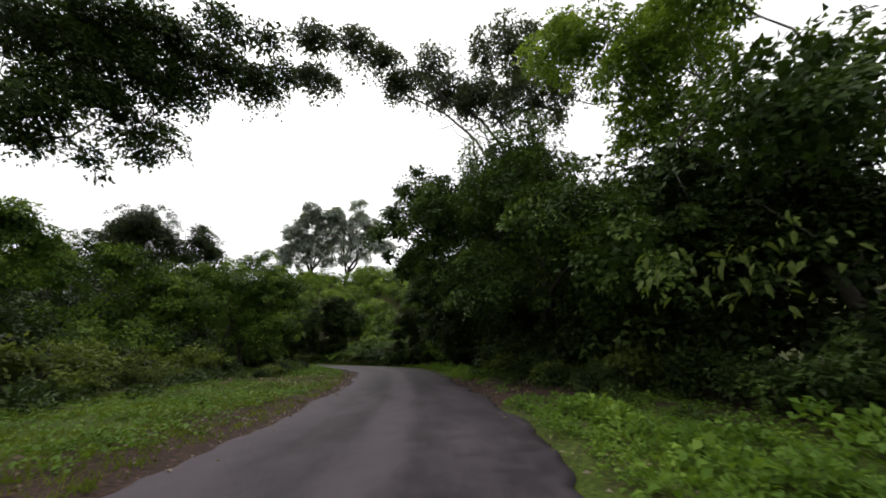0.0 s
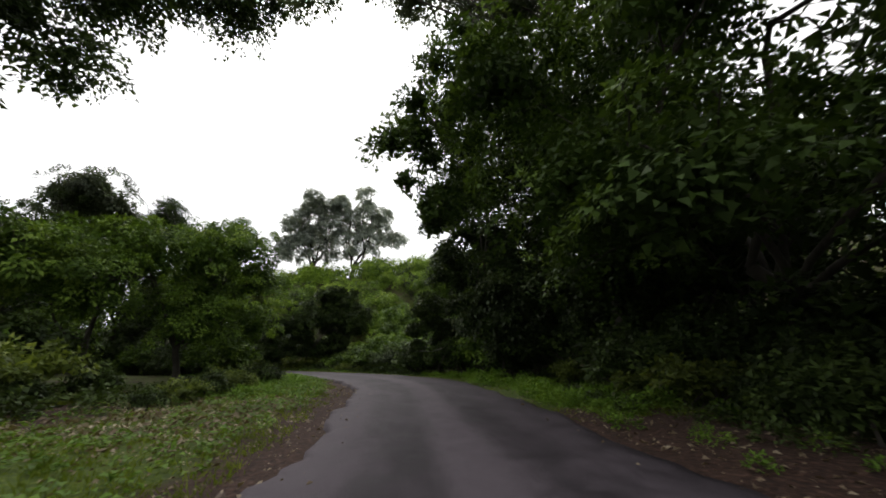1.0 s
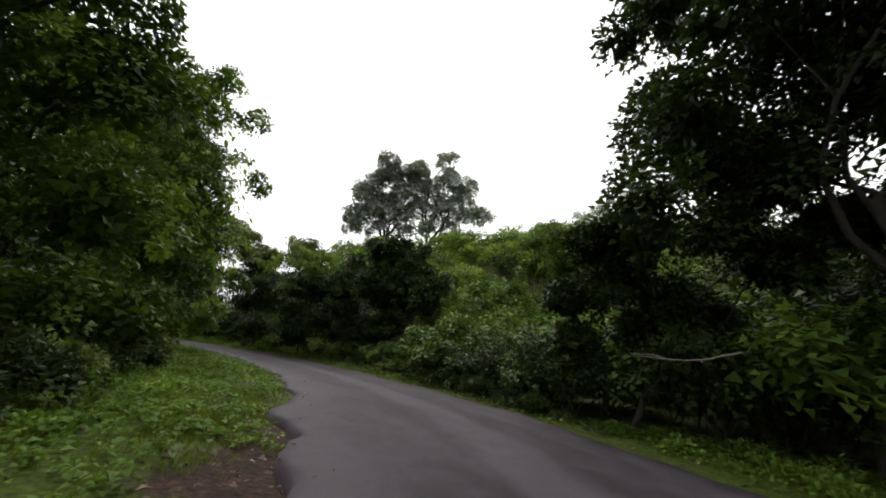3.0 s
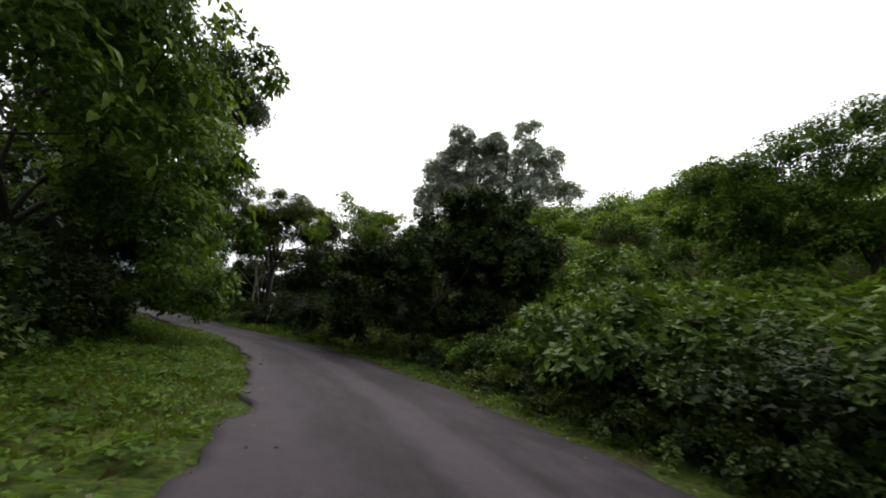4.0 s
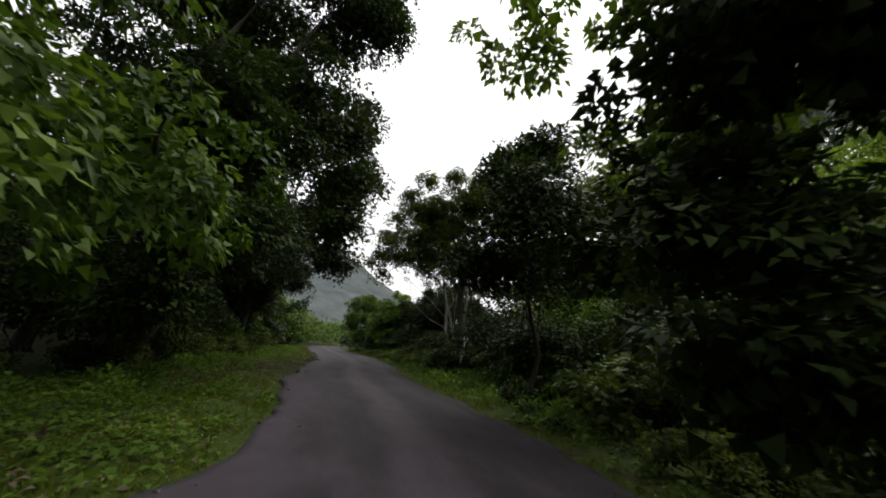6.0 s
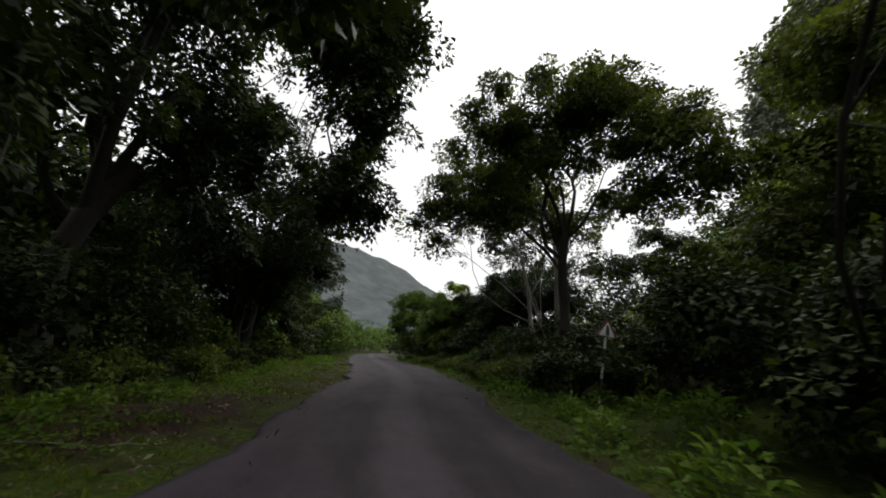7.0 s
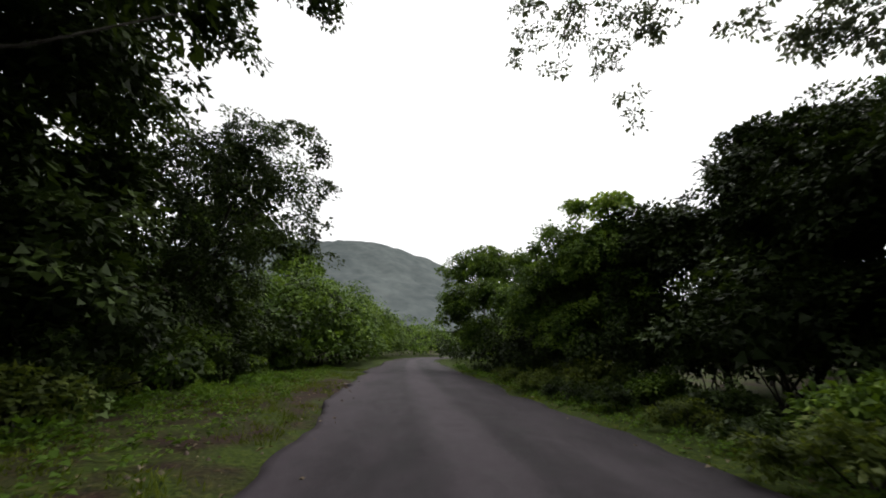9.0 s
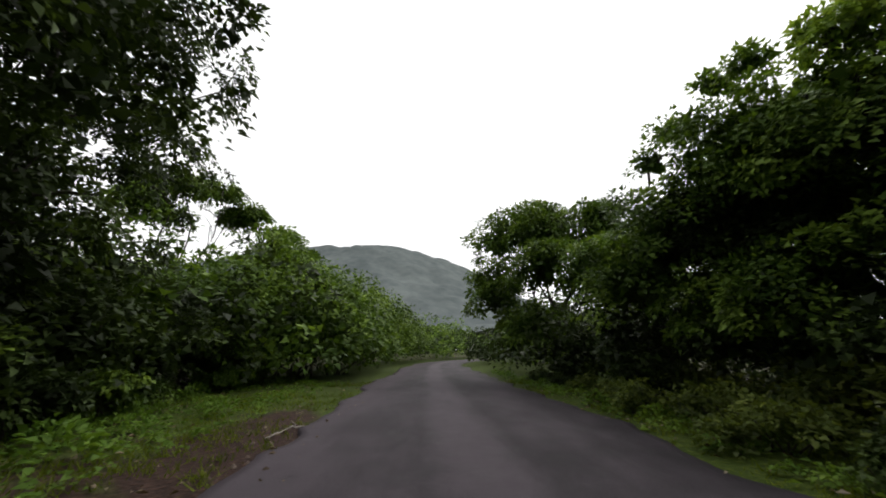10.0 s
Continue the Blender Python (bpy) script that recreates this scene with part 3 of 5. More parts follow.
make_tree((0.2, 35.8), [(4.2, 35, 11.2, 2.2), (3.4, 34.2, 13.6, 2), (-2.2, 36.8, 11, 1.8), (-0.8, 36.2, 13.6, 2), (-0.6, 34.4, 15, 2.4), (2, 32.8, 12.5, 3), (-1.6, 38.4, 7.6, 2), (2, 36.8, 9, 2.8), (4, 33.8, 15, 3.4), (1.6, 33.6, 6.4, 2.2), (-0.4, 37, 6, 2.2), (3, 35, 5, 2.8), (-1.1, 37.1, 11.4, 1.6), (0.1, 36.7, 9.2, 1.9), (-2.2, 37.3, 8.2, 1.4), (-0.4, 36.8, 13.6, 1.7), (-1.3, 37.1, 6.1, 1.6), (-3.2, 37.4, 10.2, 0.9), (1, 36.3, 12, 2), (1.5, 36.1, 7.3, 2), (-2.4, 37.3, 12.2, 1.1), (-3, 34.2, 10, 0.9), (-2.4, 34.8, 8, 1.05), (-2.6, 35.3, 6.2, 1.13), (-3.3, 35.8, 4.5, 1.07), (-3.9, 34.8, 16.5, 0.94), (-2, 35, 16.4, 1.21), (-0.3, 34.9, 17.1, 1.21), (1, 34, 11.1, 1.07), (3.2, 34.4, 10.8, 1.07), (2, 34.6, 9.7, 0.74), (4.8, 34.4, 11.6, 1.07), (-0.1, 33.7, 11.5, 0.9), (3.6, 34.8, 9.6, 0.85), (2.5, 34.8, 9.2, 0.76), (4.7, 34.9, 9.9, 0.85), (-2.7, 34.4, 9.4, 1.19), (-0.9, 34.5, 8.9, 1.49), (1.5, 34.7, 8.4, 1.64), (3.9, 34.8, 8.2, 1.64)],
          "tall slender tree with a dark layered crown", 14, leaf=0.23, clumps=730, per=70, material=LEAF_DARK_SHADE, girth=0.17, inner=0.55, corners=3)
make_tree((-3.1, 38.4), [(-4.5, 38.2, 2.9, 0.85), (-3.3, 38.2, 3.4, 0.97), (-2.1, 38.5, 3.1, 0.97), (-1, 38.8, 2.7, 0.85), (-4, 37.9, 4.3, 0.85), (-4.5, 38.5, 1.9, 0.64), (-2.8, 38.7, 2.1, 0.81), (-2.8, 38, 4.6, 0.91), (-0.4, 36.9, 3.8, 0.99), (0.9, 36.9, 4.7, 0.99), (-0.6, 36.5, 5.4, 0.9), (2.3, 37.5, 3.5, 0.99), (3.6, 37.3, 4.7, 1.07), (1.4, 37.5, 2.9, 0.81), (-1.4, 36.6, 4.4, 0.81), (5.3, 37.8, 3.8, 1.07), (2.6, 36.8, 5.9, 0.81)], "dark shaded small tree in the roadside thicket", 71, leaf=0.17, clumps=540, per=70, material=LEAF_DARK_SHADE, girth=0.08, spread=0.36, inner=0.7, corners=3)
make_tree((5.2, 27), [(3.4, 27, 10.6, 3.4), (5.5, 24, 8.4, 3.4), (4.4, 30, 8, 3.4), (7, 27, 13, 4.2), (3.4, 25.6, 6, 2.4), (4, 31, 4.6, 2.6), (5, 27, 4, 2.8), (6, 30, 11.5, 3.4), (6, 24, 12, 3.4), (3.2, 28, 14, 2.6)], "dark broadleaf tree in the shaded thicket", 15, leaf=0.25, clumps=520, per=74, material=LEAF_DARK_SHADE, girth=0.22, inner=0.5, corners=3)
make_tree((-15.8, 30.5), [(-13.2, 32.7, 5.5, 1.7), (-13.8, 31.3, 7.2, 2.0), (-14.1, 29, 6.1, 2), (-15.5, 31.5, 5, 2.6), (-16.5, 28, 5.8, 2.5), (-13.6, 33.0, 3, 1.7), (-14.6, 29.5, 3, 2.4), (-17, 26, 4, 2.6)],
          "rounded bright green tree at the inside of the bend", 16, leaf=0.17, clumps=420, per=105, corners=3, material=LEAF_MID, girth=0.18, spread=0.45, inner=0.35)
make_tree((-20.5, 21), [(-19.5, 22, 6.2, 1.9), (-21.5, 20, 5.8, 2.2), (-18, 24, 4.8, 2.0), (-20, 23, 3.2, 2.4)], "round green tree behind the grassy verge", 17, leaf=0.257, clumps=180, per=58, material=LEAF_MID, girth=0.15)
make_tree((-18.8, 29), [(-17.8, 28.5, 6.8, 1.8), (-20, 29, 6.3, 2.4), (-19, 26.5, 5.2, 2.0)], "round green tree behind the grassy verge", 18, leaf=0.257, clumps=150, per=58, material=LEAF_MID, girth=0.15)
make_tree((-36, 43), [(-35, 42, 16.3, 1.9), (-37.5, 43, 15.3, 2.1), (-33.5, 43.5, 14.8, 1.6)], "flat-topped tree rising above the thicket", 19, leaf=0.36, clumps=80, per=60, material=LEAF_GREY, girth=0.2, spread=0.7)
BIG_LOBES = [(-17.9, 39.9, 5, 1.5), (-18.2, 38.6, 7, 1.8), (-19.8, 41.4, 3.5, 1.5), (-21.1, 42.9, 5.0, 1.7), (-20.1, 40.5, 6.2, 2.0), (-19.0, 40.9, 2.6, 1.1), (-18.3, 36.8, 5, 2.1)]
big_leaf_tree = make_tree((-21.6, 38.3), [(-17.9, 39.9, 5, 1.5), (-18.2, 38.6, 7, 1.8), (-19.8, 41.4, 3.5, 1.5), (-21.1, 42.9, 5, 1.7), (-20.1, 40.5, 6.2, 2), (-20.4, 38, 7.2, 2.4), (-18.3, 36.8, 5, 2.1), (-22, 41, 4, 2.2), (-19, 40.9, 2.6, 1.1), (-24, 43.2, 5, 2.4), (-19.8, 36.8, 9, 2.2), (-21.2, 42.6, 1.6, 1.2), (-23.2, 44.4, 2.2, 1.5), (-25.4, 45.5, 3, 1.8), (-23, 43.5, 7, 1.8), (-17.5, 41, 7.6, 0.63), (-17.9, 40.6, 8.4, 0.75), (-17.6, 41.6, 4.8, 0.52), (-17.9, 41.9, 3.4, 0.52), (-19.7, 43.1, 2, 0.55), (-20.2, 43, 1.4, 0.52), (-21, 43.2, 1.3, 0.57), (-22, 42.8, 1.2, 0.68), (-23, 42.4, 1, 0.68), (-21.8, 44.6, 1.2, 0.52), (-21.4, 44.7, 1.7, 0.48), (-21.4, 39.3, 5.3, 0.78), (-20.7, 40, 4.5, 0.78), (-21.3, 39.8, 3.7, 0.68), (-17.6, 40, 10, 0.82), (-18.9, 39.6, 9.6, 1.07), (-17, 40.3, 9.6, 0.53), (-20.1, 38.9, 10.4, 1.23), (-18.7, 39.2, 11.3, 1.15)],
          "broadleaf tree with large drooping bright leaves", 20, core=1.3, leaf=0.19, clumps=626, per=75, corners=3, material=LEAF_MID, girth=0.2, droop=0.8, spread=0.42, inner=0.2)
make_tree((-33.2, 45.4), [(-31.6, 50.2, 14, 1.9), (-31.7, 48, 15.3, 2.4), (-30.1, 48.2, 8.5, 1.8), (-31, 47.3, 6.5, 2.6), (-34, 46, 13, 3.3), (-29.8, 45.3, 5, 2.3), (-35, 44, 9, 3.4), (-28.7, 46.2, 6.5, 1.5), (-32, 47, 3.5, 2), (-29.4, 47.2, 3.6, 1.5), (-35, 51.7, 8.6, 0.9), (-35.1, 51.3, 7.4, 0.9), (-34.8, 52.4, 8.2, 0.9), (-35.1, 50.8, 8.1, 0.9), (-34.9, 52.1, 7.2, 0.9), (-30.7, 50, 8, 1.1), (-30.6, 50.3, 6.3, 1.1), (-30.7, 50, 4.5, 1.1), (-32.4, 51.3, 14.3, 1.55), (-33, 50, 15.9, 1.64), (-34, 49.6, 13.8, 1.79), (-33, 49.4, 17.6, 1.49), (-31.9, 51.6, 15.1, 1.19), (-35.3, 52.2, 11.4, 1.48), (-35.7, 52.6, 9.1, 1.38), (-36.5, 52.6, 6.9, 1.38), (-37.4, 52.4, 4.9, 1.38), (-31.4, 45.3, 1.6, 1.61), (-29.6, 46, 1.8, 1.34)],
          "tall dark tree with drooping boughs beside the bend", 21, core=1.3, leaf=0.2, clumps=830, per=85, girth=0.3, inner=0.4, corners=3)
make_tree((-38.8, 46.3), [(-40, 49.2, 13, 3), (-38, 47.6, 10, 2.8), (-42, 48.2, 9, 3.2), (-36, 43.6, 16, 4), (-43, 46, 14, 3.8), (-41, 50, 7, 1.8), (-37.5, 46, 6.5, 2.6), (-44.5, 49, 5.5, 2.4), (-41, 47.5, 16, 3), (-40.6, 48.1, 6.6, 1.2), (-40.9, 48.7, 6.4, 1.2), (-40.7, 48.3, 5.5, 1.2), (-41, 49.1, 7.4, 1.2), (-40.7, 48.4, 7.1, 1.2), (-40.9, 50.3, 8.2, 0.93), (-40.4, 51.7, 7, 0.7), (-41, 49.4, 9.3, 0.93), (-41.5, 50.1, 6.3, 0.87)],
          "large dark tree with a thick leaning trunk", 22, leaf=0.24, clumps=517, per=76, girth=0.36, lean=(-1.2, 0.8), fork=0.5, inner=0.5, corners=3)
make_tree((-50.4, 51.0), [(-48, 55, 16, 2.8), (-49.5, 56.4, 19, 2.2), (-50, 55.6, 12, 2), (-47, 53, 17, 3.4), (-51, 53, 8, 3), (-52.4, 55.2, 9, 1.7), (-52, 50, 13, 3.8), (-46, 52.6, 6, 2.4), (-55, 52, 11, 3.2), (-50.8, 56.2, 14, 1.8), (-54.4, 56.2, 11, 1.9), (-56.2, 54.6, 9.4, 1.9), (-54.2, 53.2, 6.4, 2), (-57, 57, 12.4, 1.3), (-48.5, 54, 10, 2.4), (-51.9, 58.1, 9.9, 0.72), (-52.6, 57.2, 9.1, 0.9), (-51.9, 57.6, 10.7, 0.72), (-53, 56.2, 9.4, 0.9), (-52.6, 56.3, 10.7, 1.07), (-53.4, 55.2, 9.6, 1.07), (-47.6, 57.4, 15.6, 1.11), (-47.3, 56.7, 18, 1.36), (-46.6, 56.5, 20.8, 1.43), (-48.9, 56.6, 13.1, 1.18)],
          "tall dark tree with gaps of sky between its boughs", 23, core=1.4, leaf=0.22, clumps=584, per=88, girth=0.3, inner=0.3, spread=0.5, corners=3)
make_tree((-61.7, 53.4), [(-60.3, 56.2, 6.8, 2), (-58.6, 56.4, 5.6, 1.6), (-61, 55.4, 7.9, 2), (-62, 53.4, 6.6, 2.7), (-57.6, 57.2, 3.9, 1.3), (-59, 53.4, 5, 2.4), (-64, 55.4, 5.6, 2), (-60, 55.4, 3.4, 1.9), (-62.5, 54.5, 3, 2.2), (-58, 54, 2.6, 1.9), (-58.8, 57.9, 7.3, 0.7), (-59, 58.2, 6.2, 0.66), (-58.8, 57.2, 8.2, 0.74), (-59.1, 58.5, 5.2, 0.5)],
          "dense dark green tree with a square-cut crown", 24, core=1.3, leaf=0.15, clumps=469, per=84, girth=0.22, spread=0.42, inner=0.1, ratio=0.55)
make_tree((-78.6, 53), [(-78, 52.4, 10.8, 1.6), (-78.5, 54.4, 10.7, 1.5), (-78.8, 56.1, 9.6, 1.3), (-79, 58, 8.3, 1.3), (-79, 59.6, 7.2, 1.2), (-78, 50.6, 10.6, 1.7), (-80, 55, 9.6, 1.4), (-80, 51, 9.4, 1.8), (-79.4, 57.4, 7.4, 1.4), (-76, 51, 9, 1.6)], "flat-topped tree with open spreading limbs", 25, leaf=0.26, clumps=260, per=60, flat=0.5, girth=0.16, material=LEAF_MID, spread=0.5)
make_tree((-16.9, 51.4), [(-17.6, 50.9, 4.7, 1.6), (-15.9, 51.2, 5, 1.7), (-14, 51.8, 5.2, 1.8), (-19.8, 49.9, 4.2, 1.4), (-20.3, 50, 2.6, 1.2), (-18.6, 50.5, 4.2, 1.5), (-12.4, 52.4, 4.6, 1.9), (-17, 52.2, 5.4, 1.7), (-14.6, 53, 5.8, 1.8), (-20.2, 50.4, 1.2, 1.2), (-18.8, 51.2, 2, 1.5), (-16.8, 51.8, 2, 1.5), (-14.6, 52.4, 2.4, 1.8), (-17.2, 51, 3.2, 1.3), (-17.4, 52.1, 6.8, 0.9), (-16, 52.6, 7.4, 1.1), (-15, 52.8, 7.4, 1.2), (-13.8, 52.9, 7.2, 1.3), (-12.7, 52.9, 6.3, 1.3), (-11.5, 52.8, 5.5, 1.3), (-15.5, 52.6, 6.2, 1.4), (-15.8, 51.5, 7.8, 0.78), (-15, 52.1, 8.2, 0.75), (-14.1, 52.9, 8.3, 0.86), (-13.1, 53.9, 8.1, 0.86), (-15.4, 53.1, 4.1, 1.18), (-14.1, 54.3, 4.1, 1.25), (-12.9, 55.4, 4.2, 1.25)],
          "low dark spreading tree by the road edge", 26, leaf=0.18, clumps=718, per=85, girth=0.13, spread=0.4, inner=0.7, corners=3)
make_tree((-20.6, 51.9), [(-22.7, 49.2, 5.7, 0.5), (-22.3, 49.7, 6.6, 0.55), (-21.7, 50.3, 7.7, 0.5), (-20.8, 51, 7, 0.6), (-19.9, 51.5, 7, 0.6), (-19.3, 51.8, 6.6, 0.6), (-21.4, 50.5, 6.1, 0.7), (-22.3, 49.7, 5.6, 0.6), (-20.3, 51.3, 5.9, 0.8), (-18.7, 52.1, 6.2, 0.6), (-21.2, 51.2, 4, 1.2), (-20.2, 51.4, 4.4, 1.2), (-21.2, 48.5, 5.7, 0.27), (-20.9, 48.8, 6, 0.25), (-20.3, 49.2, 6.6, 0.35), (-19.9, 49.8, 6.6, 0.37), (-19.5, 50.3, 6.5, 0.39), (-18.9, 51, 6.6, 0.41), (-20.3, 49.1, 7, 0.16), (-18.5, 51.4, 6.8, 0.41), (-21.4, 48.5, 5.2, 0.25), (-20.2, 49.6, 5.9, 0.45), (-19.6, 50.4, 5.8, 0.45), (-18.8, 51.3, 6.1, 0.45), (-21.1, 48.7, 5.4, 0.31)], "thin pale green tree in the roadside thicket", 27, leaf=0.16, clumps=163, per=42, material=LEAF_LIGHT, girth=0.07, spread=0.26, inner=0.05)
make_tree((-4.0, 58.6), [(-4, 58.8, 11.2, 1.7), (-3, 58, 8.8, 2.4), (-5, 58.6, 8.6, 1.5), (-2.5, 57, 6.4, 2.5), (-2, 59, 10.5, 2.2)], "dark rounded tree above the hillside scrub", 43, leaf=0.26, material=LEAF_MID, clumps=200, per=75, girth=0.18, inner=0.3, corners=3)
make_tree((1.3, 56.0), [(-5.1, 54, 9.2, 1.27), (-3.5, 54.6, 9.9, 1.4), (-1.6, 55.1, 11, 1.4), (0, 55.6, 12, 1.27), (1.6, 56.1, 13, 1.4), (3.4, 56.7, 13.8, 1.52), (-2.9, 54.6, 8.3, 1.48), (-0.9, 55.3, 9.3, 1.72), (1.3, 56, 10.4, 1.85), (3.3, 56.8, 11.1, 1.85), (0, 55.6, 7.4, 1.79), (2.2, 56.5, 7.9, 1.91), (3.4, 54.9, 13.5, 1.34), (4.9, 55.3, 14.5, 1.48), (6.6, 55.6, 15.7, 1.61), (-7.1, 51, 4.8, 0.74), (-8, 50.5, 4.2, 0.67), (-6.3, 51.3, 5.3, 0.81)], "creeper-smothered tree on the rising hillside", 72, leaf=0.16, clumps=661, per=70, girth=0.15, material=LEAF_MID, inner=0.2, corners=3, z0=round(ground_z(1.3, 56.0), 1))
make_tree((-19.0, 15.0), [(-18.6, 15.4, 6.6, 1.4), (-17.9, 16.2, 6.0, 1.2), (-18.4, 15.6, 4.4, 1.6), (-19.6, 14, 6.4, 1.8), (-20, 14, 4, 2)], "leafy green tree at the forest edge behind the verge", 42, leaf=0.2, clumps=200, per=70, girth=0.13, material=LEAF_MID, inner=0.3, corners=3)
make_tree((-29.6, 57.8), [(-29, 57.4, 1.9, 1.3), (-31, 57.4, 2.2, 1.3), (-27.4, 56.6, 1.7, 1.2), (-29.5, 57.2, 1, 1.2), (-24.3, 52.2, 4.3, 1.31), (-25.5, 52, 3.2, 1.18), (-23.1, 53.1, 3.2, 1.31)], "low rounded dark tree in the roadside thicket", 37, leaf=0.15, clumps=248, per=80, material=LEAF_DARK_SHADE, girth=0.08, corners=3)
make_tree((-38.8, 62.6), [(-36.2, 60.4, 10.4, 2.1), (-38.6, 59, 10, 1.9), (-40, 57.8, 6.8, 1.1), (-34, 62, 8.6, 1.8), (-38, 60.6, 8.8, 2.4), (-36, 61.8, 10.8, 2.1), (-40.6, 59.4, 8.2, 1.8), (-34.6, 63.6, 9.4, 1.9), (-43, 62.4, 10.4, 2), (-41.4, 62.8, 8.6, 1.8), (-39.6, 63, 6.8, 1.7), (-44.5, 64, 11.6, 2), (-41.2, 57.4, 5.7, 0.9), (-33.2, 63, 7, 1.8), (-35.6, 62.6, 6.8, 1.8), (-39.4, 59.8, 6.8, 1.5), (-41, 56.4, 6.1, 0.69), (-40.1, 57.1, 7.7, 0.93), (-40.6, 56.8, 6.8, 0.79), (-39.7, 58.5, 6.6, 0.88), (-39.6, 57.4, 9.1, 0.88), (-39, 57.6, 10.5, 0.88), (-38.2, 58.4, 11.7, 0.97), (-37.2, 59.9, 12.2, 0.97), (-36.3, 61.5, 12.3, 0.97), (-35.6, 63.1, 11.4, 0.97), (-35, 64.7, 10.5, 0.88), (-38.5, 59, 9.4, 1.39), (-37.1, 61.1, 10.2, 1.5), (-36.2, 63.1, 9.4, 1.39), (-35.8, 65.6, 4.4, 0.68), (-35.3, 65.9, 5.5, 0.85), (-35.9, 65.9, 3.4, 0.57), (-35.9, 64.8, 5.1, 0.57)],
          "umbrella-shaped tree with a dark trunk", 28, fork=0.68, leaf=0.17, material=LEAF_OLIVE, clumps=867, per=104, girth=0.25, flat=0.6, inner=0.12, spread=0.5, corners=3)
make_tree((-31, 66), [(-30, 65, 10.6, 2.4), (-29, 63.6, 9.2, 2.2), (-30.6, 63.4, 6.6, 1.8), (-28, 64, 7.4, 2), (-31.5, 64.6, 5, 1.9)], "spreading dark tree with a flat crown", 29, leaf=0.24, material=LEAF_OLIVE, clumps=253, per=80, girth=0.18, flat=0.6, corners=3, inner=0.06)
make_tree((-52, 70.2), [(-51, 68.2, 5.4, 2), (-49, 67.4, 4.2, 1.9), (-55, 68.4, 4, 1.6), (-50, 70, 6.2, 2.2), (-52, 68.2, 2.6, 2), (-49.5, 67.6, 2, 1.8), (-54.5, 68.2, 2.2, 1.6), (-47, 67.6, 4.6, 2), (-44.5, 68, 4.6, 2.2), (-46, 68, 2.2, 2), (-51.2, 68.5, 6.7, 1.07), (-50.4, 69.8, 7.1, 1.01), (-49.5, 71.4, 7.5, 1.12), (-48.7, 73, 7.7, 1.12), (-51.3, 69.1, 5.2, 1.34), (-50.5, 70.7, 5.5, 1.34), (-52.7, 68.6, 4.8, 0.82), (-52.2, 68.8, 6.3, 0.82), (-52.8, 69.1, 3.7, 0.99), (-44.2, 71.3, 6.9, 1.23), (-43.3, 73.1, 7, 1.46), (-42.2, 75, 7.2, 1.68), (-42, 74.2, 9.2, 1.23), (-41.3, 75.9, 8.9, 1.34), (-48.9, 70.9, 4.7, 1.11), (-48.1, 72.3, 4.8, 1.21)],
          "dense dark low tree behind the roadside bushes", 31, leaf=0.17, clumps=760, per=100, girth=0.16, spread=0.45, corners=3, inner=0.35)
make_tree((-56.2, 68.8), [(-55.6, 67.9, 6.2, 0.8), (-56.1, 68.4, 5, 1.0)], "small feathery pale green tree", 32, leaf=0.18, clumps=45, per=55, material=LEAF_LIGHT, girth=0.07, spread=0.28, inner=0.05)
make_tree((-58, 69.4), [(-59, 67.6, 3.8, 1.7), (-57.4, 67.7, 4.6, 1.7), (-56.2, 68, 4.8, 1.8), (-60, 67.4, 2.8, 1.5), (-55.6, 68.4, 3, 1.8), (-58, 67.6, 1.8, 1.5), (-61.5, 67.8, 3.4, 1.6), (-56.8, 67.4, 2, 1.4), (-58.6, 67.6, 6.2, 0.48), (-59, 67.1, 5.4, 0.43), (-58, 68.4, 7.2, 0.51), (-56.8, 67.6, 6.6, 0.43), (-63.5, 69.7, 5.9, 0.59)], "leafy green tree smothered in creepers", 33, leaf=0.15, clumps=465, per=100, material=LEAF_MID, girth=0.13, spread=0.38, inner=0.3, corners=3)
make_tree((-66.8, 70.4), [(-67.9, 67.9, 5.9, 1.5), (-67.2, 68.8, 6.4, 1.6), (-66.6, 69.6, 6.4, 1.6), (-65.6, 68.8, 5.6, 1.6), (-64.6, 67.9, 4, 1.6), (-67.9, 67.6, 3.2, 1.5), (-69.5, 68.6, 4.4, 1.6), (-66, 68, 2, 1.5), (-64.6, 70.6, 5.6, 1.7), (-65.4, 68.4, 4.5, 0.76), (-65, 69.9, 3.9, 0.85)], "rounded green tree beside the straight", 34, leaf=0.2, clumps=317, per=60, material=LEAF_MID, girth=0.13, spread=0.4)
make_tree((-34.5, 99.7), [(-41, 96.7, 26.8, 2.8), (-39.6, 97.4, 32, 3.8), (-35.9, 99, 36.6, 3.8), (-36, 99, 29.4, 4), (-32.3, 100.4, 37.4, 3.4), (-32.1, 100.5, 32.6, 4), (-32.4, 100.6, 27.4, 3.4), (-41.5, 96.5, 24.4, 2.4), (-36.6, 98.7, 24.6, 2.8), (-31.6, 100.7, 24.8, 2.4), (-38.6, 97.8, 28, 3.2), (-35, 95.3, 38.5, 2.45), (-38, 96.1, 34.3, 2.45), (-40.2, 97.6, 28.1, 2.2)], "tall hillside tree with a billowing crown greyed by painted haze", 35, leaf=0.55, clumps=478, per=66, corners=3, inner=0.12, spread=1.0, girth=0.6, material=LEAF_HAZED, fork=0.45, z0=16.5)
